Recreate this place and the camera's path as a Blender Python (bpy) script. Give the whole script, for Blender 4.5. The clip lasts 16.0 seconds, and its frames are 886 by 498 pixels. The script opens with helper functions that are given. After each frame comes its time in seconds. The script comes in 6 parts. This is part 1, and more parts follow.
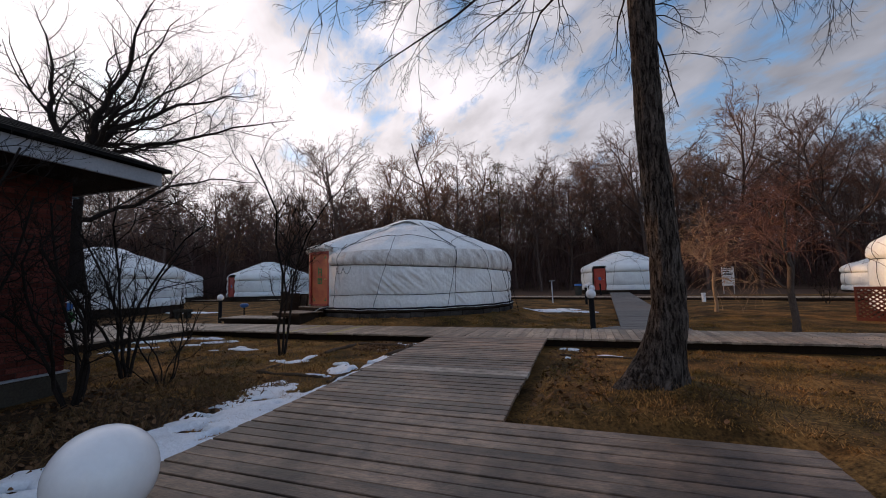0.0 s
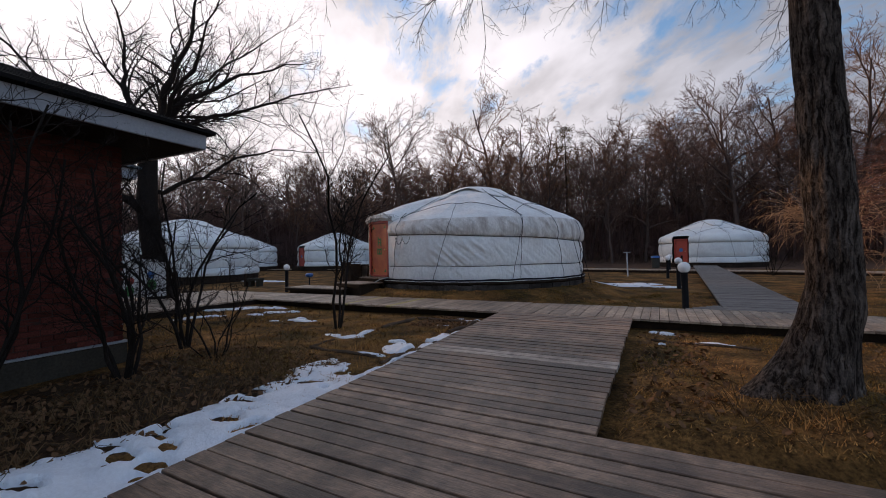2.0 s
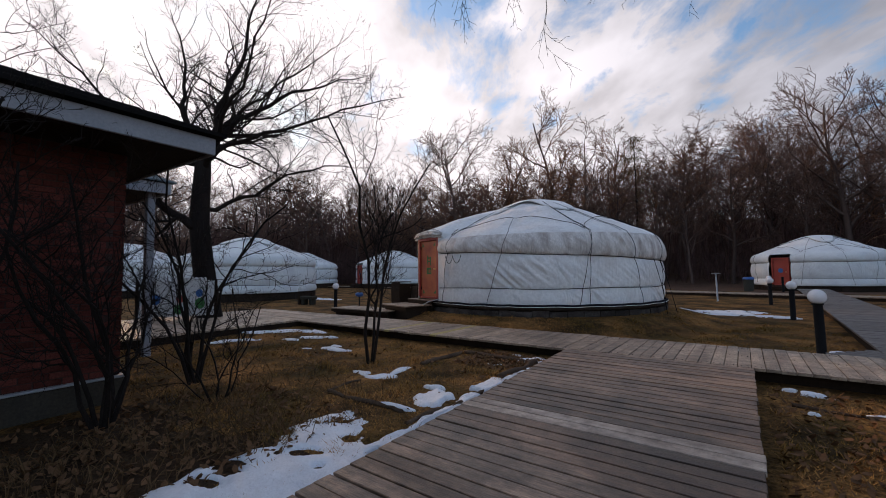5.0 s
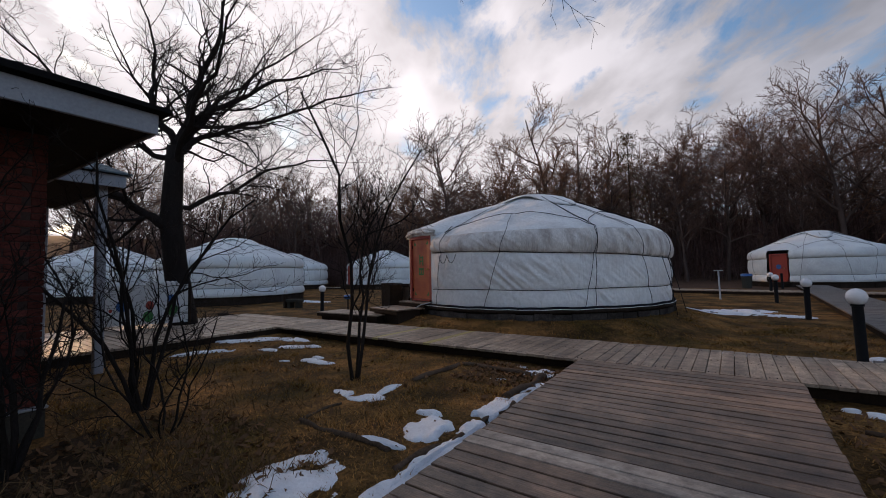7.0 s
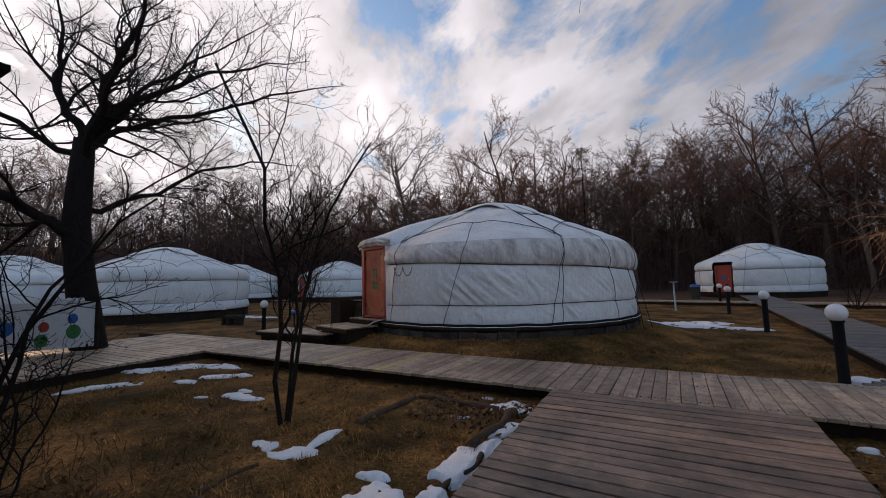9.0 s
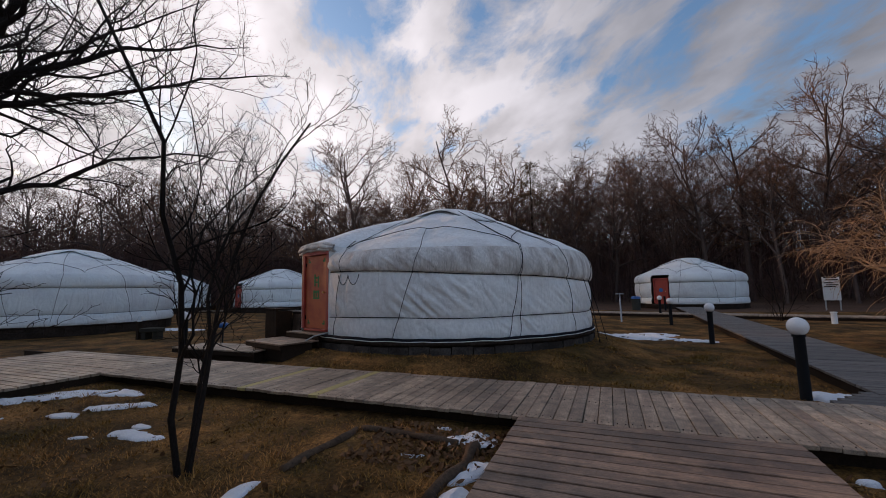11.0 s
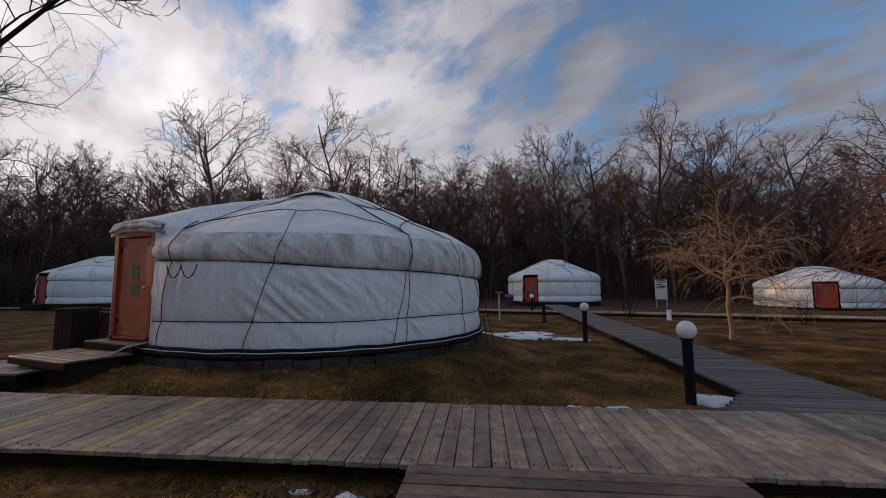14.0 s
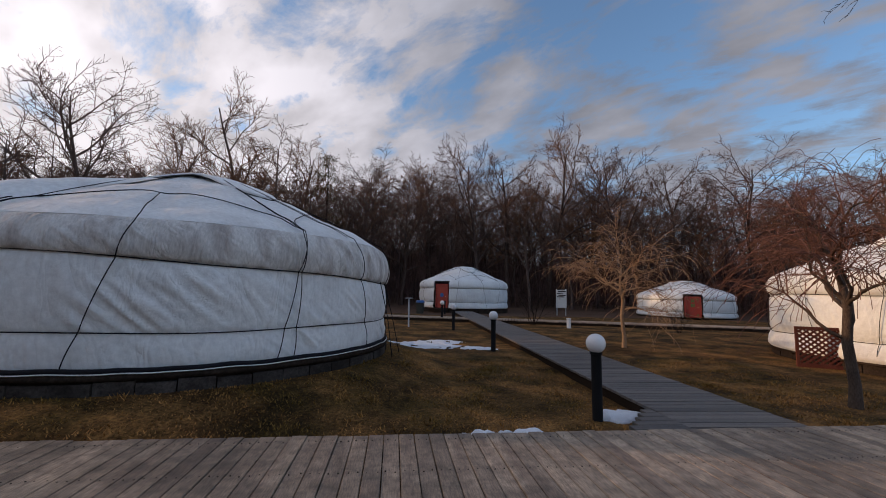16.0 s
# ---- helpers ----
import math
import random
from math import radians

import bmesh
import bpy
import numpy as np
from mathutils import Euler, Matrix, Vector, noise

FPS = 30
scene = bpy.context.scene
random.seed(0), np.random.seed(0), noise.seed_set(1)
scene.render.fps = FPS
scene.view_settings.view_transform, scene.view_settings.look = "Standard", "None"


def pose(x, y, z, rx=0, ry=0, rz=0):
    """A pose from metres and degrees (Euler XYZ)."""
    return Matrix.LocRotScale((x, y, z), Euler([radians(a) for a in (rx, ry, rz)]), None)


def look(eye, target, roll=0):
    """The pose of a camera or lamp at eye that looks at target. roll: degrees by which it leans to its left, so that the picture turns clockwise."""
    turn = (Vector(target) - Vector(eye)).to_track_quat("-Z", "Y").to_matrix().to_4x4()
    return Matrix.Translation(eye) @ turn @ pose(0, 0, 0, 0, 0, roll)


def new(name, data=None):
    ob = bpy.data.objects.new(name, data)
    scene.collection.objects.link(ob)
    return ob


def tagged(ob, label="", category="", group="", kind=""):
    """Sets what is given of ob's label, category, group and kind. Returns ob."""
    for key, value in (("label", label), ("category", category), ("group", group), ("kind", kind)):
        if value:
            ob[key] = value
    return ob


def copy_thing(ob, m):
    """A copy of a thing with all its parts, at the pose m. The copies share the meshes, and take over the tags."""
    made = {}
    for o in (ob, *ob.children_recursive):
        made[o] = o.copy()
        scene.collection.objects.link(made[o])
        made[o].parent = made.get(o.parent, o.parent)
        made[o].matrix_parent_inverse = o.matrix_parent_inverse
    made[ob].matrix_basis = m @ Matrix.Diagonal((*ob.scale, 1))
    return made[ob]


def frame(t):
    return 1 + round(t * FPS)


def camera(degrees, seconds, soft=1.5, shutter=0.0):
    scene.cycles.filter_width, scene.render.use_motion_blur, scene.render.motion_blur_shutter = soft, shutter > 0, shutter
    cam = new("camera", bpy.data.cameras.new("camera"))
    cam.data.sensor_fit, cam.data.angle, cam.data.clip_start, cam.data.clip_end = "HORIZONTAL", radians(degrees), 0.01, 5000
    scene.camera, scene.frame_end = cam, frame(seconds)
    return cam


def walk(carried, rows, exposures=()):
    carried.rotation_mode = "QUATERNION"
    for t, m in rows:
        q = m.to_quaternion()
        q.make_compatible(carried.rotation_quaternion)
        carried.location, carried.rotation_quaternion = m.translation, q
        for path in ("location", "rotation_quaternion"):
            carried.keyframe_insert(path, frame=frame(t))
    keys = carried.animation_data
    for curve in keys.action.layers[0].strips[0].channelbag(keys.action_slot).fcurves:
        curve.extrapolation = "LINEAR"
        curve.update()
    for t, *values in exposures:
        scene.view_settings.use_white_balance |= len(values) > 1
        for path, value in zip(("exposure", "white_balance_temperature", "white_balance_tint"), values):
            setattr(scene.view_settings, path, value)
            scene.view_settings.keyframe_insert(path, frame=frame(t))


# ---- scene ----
cam = camera(95.5, 16.0, soft=0.95)
METRES, EYE, TILT, LEAN, TURN = 6.35, 1.4, 0.0, 0.0, 19.4
ROWS = [
    (0.0, 0.0, 0.0, 0.0, 0.11, 4.68, 1.4),
    (0.5, 0.0005, 0.0342, 0.0019, 2.83, 4.2, 1.28),
    (1.0, -0.002, 0.066, 0.0003, 6.07, 3.29, 0.87),
    (1.5, -0.0092, 0.0999, -0.0, 8.38, 1.9, 0.43),
    (2.0, -0.012, 0.1307, -0.0006, 8.86, 0.76, 1.15),
    (2.5, -0.0114, 0.1611, 0.0009, 8.76, 0.64, 1.66),
    (3.0, -0.0058, 0.1937, 0.0047, 11.1, 1.09, 1.8),
    (3.5, -0.0046, 0.2259, 0.0042, 14.37, 1.63, 1.29),
    (4.0, -0.0097, 0.2603, 0.0053, 16.44, 2.63, 0.69),
    (4.5, -0.0147, 0.2926, 0.0081, 17.33, 3.37, 0.67),
    (7.0, -0.0626, 0.4391, 0.0157, 16.25, 3.28, 1.28),
    (7.5, -0.0694, 0.476, 0.0163, 13.65, 3.17, 1.14),
    (8.0, -0.0747, 0.51, 0.0203, 12.71, 3.88, 1.18),
    (10.5, -0.1103, 0.6512, 0.0269, 4.89, 5.7, 1.31),
    (11.0, -0.1145, 0.6789, 0.0254, 3.08, 5.96, 1.01),
    (11.5, -0.1212, 0.7115, 0.0244, 0.28, 5.06, 0.81),
    (12.0, -0.1241, 0.7427, 0.0251, -3.78, 3.79, 0.99),
    (12.5, -0.1214, 0.7767, 0.0261, -7.11, 3.53, 0.61),
    (13.0, -0.1154, 0.8088, 0.0295, -8.55, 3.94, 0.59),
    (13.5, -0.1129, 0.8386, 0.0298, -10.14, 4.89, 0.17),
    (14.0, -0.1108, 0.8691, 0.0308, -13.89, 5.21, 0.13),
    (14.5, -0.0998, 0.897, 0.0295, -18.74, 4.38, 0.6),
    (15.0, -0.0841, 0.924, 0.0314, -22.67, 4.83, 0.26),
    (15.5, -0.0693, 0.9462, 0.0346, -24.36, 5.57, -0.49),
    (16.0, -0.0591, 0.9671, 0.0344, -26.28, 6.02, -1.28),
]
walk(cam, [(t, pose(0, 0, EYE, TILT, LEAN, TURN) @ pose(METRES * x, METRES * y, METRES * z, 90 + pitch, roll, yaw)) for t, x, y, z, yaw, pitch, roll in ROWS],
     exposures=[(0.0, -0.08, 6450, 14), (3.0, -0.08, 6450, 14), (4.5, -0.08, 6450, 14), (7.0, -0.31, 6450, 14), (8.5, -0.35, 6450, 14), (10.5, -0.35, 6430, 14), (12.5, -0.41, 6350, 14), (14.5, -0.53, 6350, 14), (15.5, -0.31, 6350, 14), (16.0, -0.27, 6350, 14)])

# ---- world, sun ----
SUN_YAW, SUN_UP = 77.0, 13.5          # degrees from +y towards -x, above the horizon
world = bpy.data.worlds.new("sky")
scene.world = world
world.use_nodes = True


def build_sky():
    nt = world.node_tree
    nd, ln = nt.nodes, nt.links
    nd.clear()
    out = nd.new("ShaderNodeOutputWorld")
    bg = nd.new("ShaderNodeBackground")
    bg.inputs["Strength"].default_value = 0.10
    sky = nd.new("ShaderNodeTexSky")
    sky.sky_type = 'NISHITA'
    sky.sun_disc = False
    sky.sun_elevation = radians(SUN_UP)
    sky.sun_rotation = radians(-SUN_YAW)
    sky.dust_density = 1.5
    sky.ozone_density = 2.0
    co = nd.new("ShaderNodeTexCoord")
    sep = nd.new("ShaderNodeSeparateXYZ")
    ln.new(co.outputs["Generated"], sep.inputs[0])
    # clouds lie on a flat layer overhead
    zmax = nd.new("ShaderNodeMath"); zmax.operation = 'MAXIMUM'; zmax.inputs[1].default_value = 0.0
    ln.new(sep.outputs["Z"], zmax.inputs[0])
    zadd = nd.new("ShaderNodeMath"); zadd.operation = 'ADD'; zadd.inputs[1].default_value = 0.26
    ln.new(zmax.outputs[0], zadd.inputs[0])
    dx = nd.new("ShaderNodeMath"); dx.operation = 'DIVIDE'
    dy = nd.new("ShaderNodeMath"); dy.operation = 'DIVIDE'
    ln.new(sep.outputs["X"], dx.inputs[0]); ln.new(zadd.outputs[0], dx.inputs[1])
    ln.new(sep.outputs["Y"], dy.inputs[0]); ln.new(zadd.outputs[0], dy.inputs[1])
    cmb = nd.new("ShaderNodeCombineXYZ")
    ln.new(dx.outputs[0], cmb.inputs[0]); ln.new(dy.outputs[0], cmb.inputs[1])
    mp = nd.new("ShaderNodeMapping")
    mp.vector_type = 'TEXTURE'
    mp.inputs["Rotation"].default_value = (0, 0, radians(132))
    mp.inputs["Scale"].default_value = (1.6, 1.0, 1.0)
    mp.inputs["Location"].default_value = (0.03, 0.71, 0.0)
    ln.new(cmb.outputs[0], mp.inputs["Vector"])
    n1 = nd.new("ShaderNodeTexNoise")
    n1.inputs["Scale"].default_value = 3.8
    n1.inputs["Detail"].default_value = 12
    n1.inputs["Roughness"].default_value = 0.64
    n1.inputs["Distortion"].default_value = 0.35
    ln.new(mp.outputs[0], n1.inputs["Vector"])
    # more cloud towards the sunset side, clearer sky on the far side
    side = nd.new("ShaderNodeVectorMath"); side.operation = 'DOT_PRODUCT'
    side.inputs[1].default_value = (-0.92, 0.40, 0.0)
    ln.new(co.outputs["Generated"], side.inputs[0])
    sc = nd.new("ShaderNodeMath"); sc.operation = 'MULTIPLY_ADD'
    sc.inputs[1].default_value = 0.10; sc.inputs[2].default_value = 0.04
    ln.new(side.outputs["Value"], sc.inputs[0])
    # puffs along the edges of the banks
    n3 = nd.new("ShaderNodeTexNoise")
    n3.inputs["Scale"].default_value = 8.5
    n3.inputs["Detail"].default_value = 6
    n3.inputs["Roughness"].default_value = 0.55
    ln.new(mp.outputs[0], n3.inputs["Vector"])
    puff = nd.new("ShaderNodeMath"); puff.operation = 'MULTIPLY_ADD'
    puff.inputs[1].default_value = 0.30; puff.inputs[2].default_value = -0.15
    ln.new(n3.outputs[0], puff.inputs[0])
    both = nd.new("ShaderNodeMath"); both.operation = 'ADD'
    ln.new(n1.outputs[0], both.inputs[0]); ln.new(puff.outputs[0], both.inputs[1])
    cov = nd.new("ShaderNodeMath"); cov.operation = 'ADD'
    ln.new(both.outputs[0], cov.inputs[0]); ln.new(sc.outputs[0], cov.inputs[1])
    # the layer closes towards the horizon
    low = nd.new("ShaderNodeMapRange")
    low.inputs["From Min"].default_value, low.inputs["From Max"].default_value = 0.12, 0.50
    low.inputs["To Min"].default_value, low.inputs["To Max"].default_value = 0.10, -0.02
    ln.new(sep.outputs["Z"], low.inputs["Value"])
    cov2 = nd.new("ShaderNodeMath"); cov2.operation = 'ADD'
    ln.new(cov.outputs[0], cov2.inputs[0]); ln.new(low.outputs[0], cov2.inputs[1])
    ramp = nd.new("ShaderNodeValToRGB")
    ramp.color_ramp.elements[0].position = 0.44
    ramp.color_ramp.elements[1].position = 0.60
    ln.new(cov2.outputs[0], ramp.inputs[0])
    # cloud brightness: bright by the sun, grey-lilac in the thick parts away from it
    lit = nd.new("ShaderNodeMapRange")
    lit.inputs["From Min"].default_value = -0.75
    lit.inputs["From Max"].default_value = 0.85
    lit.inputs["To Min"].default_value = 0.0
    lit.inputs["To Max"].default_value = 1.0
    ln.new(side.outputs["Value"], lit.inputs["Value"])
    cr = nd.new("ShaderNodeValToRGB")
    cr.color_ramp.elements[0].position = 0.0
    cr.color_ramp.elements[0].color = (9.0, 8.9, 9.0, 1)
    cr.color_ramp.elements[1].position = 1.0
    cr.color_ramp.elements[1].color = (12.0, 11.3, 11.3, 1)
    e = cr.color_ramp.elements.new(0.62)
    e.color = (4.3, 4.4, 4.9, 1)
    e = cr.color_ramp.elements.new(0.16)
    e.color = (3.3, 3.4, 3.8, 1)
    e = cr.color_ramp.elements.new(0.48)
    e.color = (3.2, 3.35, 3.8, 1)
    ln.new(lit.outputs[0], cr.inputs[0])
    n2 = nd.new("ShaderNodeTexNoise")
    n2.inputs["Scale"].default_value = 3.6
    n2.inputs["Detail"].default_value = 5
    ln.new(mp.outputs[0], n2.inputs["Vector"])
    shade = nd.new("ShaderNodeMapRange")
    shade.inputs["From Min"].default_value = 0.35
    shade.inputs["From Max"].default_value = 0.65
    shade.inputs["To Min"].default_value = 0.70
    shade.inputs["To Max"].default_value = 1.28
    ln.new(n2.outputs[0], shade.inputs["Value"])
    mul = nd.new("ShaderNodeVectorMath"); mul.operation = 'SCALE'
    ln.new(cr.outputs[0], mul.inputs[0]); ln.new(shade.outputs[0], mul.inputs["Scale"])
    gain = nd.new("ShaderNodeVectorMath"); gain.operation = 'MULTIPLY'
    gain.inputs[1].default_value = (2.15, 2.38, 2.48)
    ln.new(sky.outputs[0], gain.inputs[0])
    mix = nd.new("ShaderNodeMix"); mix.data_type = 'RGBA'
    ln.new(ramp.outputs[0], mix.inputs[0])
    ln.new(gain.outputs[0], mix.inputs[6]); ln.new(mul.outputs[0], mix.inputs[7])
    ln.new(mix.outputs[2], bg.inputs["Color"])
    ln.new(bg.outputs[0], out.inputs["Surface"])


build_sky()
sun_data = bpy.data.lights.new("sun", 'SUN')
sun_data.energy = 3.4
sun_data.angle = radians(0.6)
sun_data.color = (1.0, 0.60, 0.30)
sun = new("sun", sun_data)
sy, se = radians(SUN_YAW), radians(SUN_UP)
sun.matrix_world = look((-30, 0, 30), (Vector((-30, 0, 30)) + Vector((math.sin(sy) * math.cos(se), -math.cos(sy) * math.cos(se), -math.sin(se)))))


# ---- materials ----
def material(name, base, rough=0.85, scale=6.0, fine=60.0, spread=0.35, bump=0.3, metal=0.0, tint=None, stretch=None, vary=0.0, island=0.0, dist=0.01, tint_at=(0.45, 0.7)):
    """A procedural surface: base colour varied at two scales, with grain relief; tint is a second colour in large stains."""
    m = bpy.data.materials.new(name)
    m.use_nodes = True
    nt = m.node_tree
    nd, ln = nt.nodes, nt.links
    b = nd["Principled BSDF"]
    co = nd.new("ShaderNodeTexCoord")
    vec = co.outputs["Object"]
    if vary:
        info = nd.new("ShaderNodeObjectInfo")
        shift = nd.new("ShaderNodeVectorMath"); shift.operation = 'MULTIPLY_ADD'
        shift.inputs[1].default_value = (37.0, 23.0, 11.0)
        ln.new(info.outputs["Random"], shift.inputs[0]); ln.new(vec, shift.inputs[2])
        vec = shift.outputs[0]
    if stretch:
        mp = nd.new("ShaderNodeMapping")
        mp.inputs["Scale"].default_value = stretch
        ln.new(vec, mp.inputs["Vector"])
        vec = mp.outputs[0]
    big = nd.new("ShaderNodeTexNoise")
    big.inputs["Scale"].default_value = scale
    big.inputs["Detail"].default_value = 4
    small = nd.new("ShaderNodeTexNoise")
    small.inputs["Scale"].default_value = fine
    small.inputs["Detail"].default_value = 5
    small.inputs["Roughness"].default_value = 0.65
    ln.new(vec, big.inputs["Vector"]); ln.new(vec, small.inputs["Vector"])
    ramp = nd.new("ShaderNodeValToRGB")
    ramp.color_ramp.elements[0].position, ramp.color_ramp.elements[1].position = tint_at
    ramp.color_ramp.elements[0].color = (*base, 1)
    ramp.color_ramp.elements[1].color = (*(tint or [c * (1 - spread * 0.6) for c in base]), 1)
    ln.new(big.outputs[0], ramp.inputs[0])
    mr = nd.new("ShaderNodeMapRange")
    mr.inputs["From Min"].default_value, mr.inputs["From Max"].default_value = 0.3, 0.7
    mr.inputs["To Min"].default_value, mr.inputs["To Max"].default_value = 1 - spread, 1 + spread * 0.6
    ln.new(small.outputs[0], mr.inputs["Value"])
    val = mr.outputs[0]
    for amount, node, socket in ((vary, "ShaderNodeObjectInfo", "Random"), (island, "ShaderNodeNewGeometry", "Random Per Island")):
        if amount:
            oi = nd.new(node)
            vr = nd.new("ShaderNodeMapRange")
            vr.inputs["To Min"].default_value, vr.inputs["To Max"].default_value = 1 - amount, 1 + amount
            ln.new(oi.outputs[socket], vr.inputs["Value"])
            mm = nd.new("ShaderNodeMath"); mm.operation = 'MULTIPLY'
            ln.new(val, mm.inputs[0]); ln.new(vr.outputs[0], mm.inputs[1])
            val = mm.outputs[0]
    sc = nd.new("ShaderNodeVectorMath"); sc.operation = 'SCALE'
    ln.new(ramp.outputs[0], sc.inputs[0]); ln.new(val, sc.inputs["Scale"])
    ln.new(sc.outputs[0], b.inputs["Base Color"])
    rr = nd.new("ShaderNodeMapRange")
    rr.inputs["To Min"].default_value, rr.inputs["To Max"].default_value = max(0, rough - 0.12), min(1, rough + 0.12)
    ln.new(small.outputs[0], rr.inputs["Value"])
    ln.new(rr.outputs[0], b.inputs["Roughness"])
    b.inputs["Metallic"].default_value = metal
    if rough >= 0.75:
        b.inputs["Specular IOR Level"].default_value = 0.12
    if bump:
        bp = nd.new("ShaderNodeBump")
        bp.inputs["Strength"].default_value = bump
        bp.inputs["Distance"].default_value = dist
        ln.new(small.outputs[0], bp.inputs["Height"])
        ln.new(bp.outputs[0], b.inputs["Normal"])
    return m


M_GRASS_GROUND = material("ground_turf", (0.112, 0.066, 0.019), 0.95, 1.3, 28, 0.8, 0.9, tint=(0.31, 0.155, 0.050), tint_at=(0.36, 0.66), dist=0.03)
M_GRASS = material("dry_grass", (0.182, 0.108, 0.025), 0.8, 1.3, 30, 0.4, 0, tint=(0.46, 0.225, 0.072), tint_at=(0.36, 0.66), island=0.45)
M_SOIL = material("forest_floor", (0.115, 0.068, 0.046), 0.95, 0.3, 9, 0.5, 0.6)
M_WOOD_X = material("weathered_plank", (0.270, 0.176, 0.118), 0.44, 1.6, 22, 0.62, 0.30, stretch=(0.55, 5, 5), vary=0.30, tint=(0.095, 0.058, 0.040), tint_at=(0.42, 0.75))
M_WOOD_Y = material("weathered_plank_across", (0.41, 0.312, 0.225), 0.52, 1.6, 22, 0.55, 0.30, stretch=(5, 0.55, 5), vary=0.26, tint=(0.215, 0.150, 0.110), tint_at=(0.42, 0.75))
M_WOOD_PALE = material("newer_pale_plank", (0.37, 0.315, 0.265), 0.62, 1.6, 30, 0.30, 0.25, stretch=(0.55, 5, 5), vary=0.12, tint=(0.26, 0.215, 0.18))
# near-black timber: its colour deepens the shade under eaves, decks and steps
M_WOOD_DARK = material("near_black_timber", (0.030, 0.019, 0.013), 0.8, 4, 40, 0.4, 0.3)
M_CANVAS = material("off_white_canvas", (0.85, 0.85, 0.845), 0.8, 1.3, 14, 0.12, 0.5, tint=(0.75, 0.735, 0.725), dist=0.012)
# real stains, plus a browner base for canvas that faces away from the sky's light
M_CANVAS_DULL = material("stained_shaded_canvas", (0.78, 0.75, 0.72), 0.85, 2.2, 18, 0.20, 0.5, tint=(0.45, 0.395, 0.365), dist=0.012, stretch=(2.2, 2.2, 0.7), tint_at=(0.40, 0.72))
M_CANVAS_WHITE = material("white_canvas", (0.80, 0.835, 0.84), 0.8, 1.3, 14, 0.08, 0.5, tint=(0.70, 0.72, 0.74), dist=0.012)
M_ROPE = material("dark_rope", (0.02, 0.02, 0.025), 0.9, 20, 200, 0.3, 0.4)
M_BASE = material("dark_plinth", (0.030, 0.021, 0.016), 0.85, 2.5, 20, 0.5, 0.5, tint=(0.046, 0.034, 0.027))
M_STONE_BASE = material("dark_concrete_block", (0.045, 0.037, 0.033), 0.9, 3.0, 30, 0.5, 0.6, tint=(0.095, 0.082, 0.075), island=0.35)
M_BRICK = material("dark_red_brick", (0.125, 0.037, 0.029), 0.9, 5, 60, 0.4, 0.5, vary=0.3)
M_MORTAR = material("brown_mortar", (0.07, 0.043, 0.037), 0.95, 5, 60, 0.3, 0.5)
M_CONCRETE = material("grey_concrete", (0.045, 0.042, 0.034), 0.9, 3, 40, 0.3, 0.4)
M_PLINTH = material("stained_plinth", (0.058, 0.050, 0.040), 0.9, 3, 40, 0.3, 0.4, tint=(0.045, 0.04, 0.033))
M_FASCIA = material("pale_painted_fascia", (0.32, 0.33, 0.36), 0.6, 3, 40, 0.15, 0.1)
M_ROOF = material("dark_shingle", (0.010, 0.009, 0.009), 0.85, 4, 50, 0.4, 0.5, vary=0.3)
M_TILE_BLUE = material("blue_grey_shingle", (0.09, 0.13, 0.15), 0.7, 4, 50, 0.3, 0.3, vary=0.2)


def bark_material():
    """Old bark: pale plates parted by dark furrows, longer than wide."""
    m = material("furrowed_plate_bark", (0.150, 0.120, 0.102), 0.95, 6, 60, 0.45, 0.6, tint=(0.085, 0.064, 0.054), dist=0.01)
    nt = m.node_tree
    nd, ln = nt.nodes, nt.links
    b = nd["Principled BSDF"]
    co = nd.new("ShaderNodeTexCoord")
    nz = nd.new("ShaderNodeTexNoise")
    nz.inputs["Scale"].default_value = 5.0
    nz.inputs["Detail"].default_value = 3
    ln.new(co.outputs["Object"], nz.inputs["Vector"])
    mx = nd.new("ShaderNodeVectorMath"); mx.operation = 'MULTIPLY_ADD'
    mx.inputs[1].default_value = (0.10, 0.10, 0.16)
    ln.new(nz.outputs["Color"], mx.inputs[0]); ln.new(co.outputs["Object"], mx.inputs[2])
    mp = nd.new("ShaderNodeMapping")
    mp.inputs["Scale"].default_value = (40, 40, 4.6)
    ln.new(mx.outputs[0], mp.inputs["Vector"])
    vo = nd.new("ShaderNodeTexNoise")
    vo.inputs["Scale"].default_value = 1.0
    vo.inputs["Detail"].default_value = 5
    vo.inputs["Roughness"].default_value = 0.62
    ln.new(mp.outputs[0], vo.inputs["Vector"])
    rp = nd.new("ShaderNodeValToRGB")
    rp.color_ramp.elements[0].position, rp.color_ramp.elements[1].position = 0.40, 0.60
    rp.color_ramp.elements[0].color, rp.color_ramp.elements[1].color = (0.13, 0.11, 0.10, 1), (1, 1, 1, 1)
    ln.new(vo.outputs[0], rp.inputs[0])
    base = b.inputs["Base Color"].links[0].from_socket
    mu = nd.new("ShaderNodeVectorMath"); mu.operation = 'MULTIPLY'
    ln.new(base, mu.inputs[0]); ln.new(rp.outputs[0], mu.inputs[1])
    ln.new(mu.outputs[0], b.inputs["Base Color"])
    bp = nd.new("ShaderNodeBump")
    bp.inputs["Strength"].default_value = 1.0
    bp.inputs["Distance"].default_value = 0.014
    ln.new(rp.outputs[0], bp.inputs["Height"])
    fine = [x for x in nd if x.bl_idname == "ShaderNodeBump" and x != bp][0]
    ln.new(bp.outputs[0], fine.inputs["Normal"])
    return m


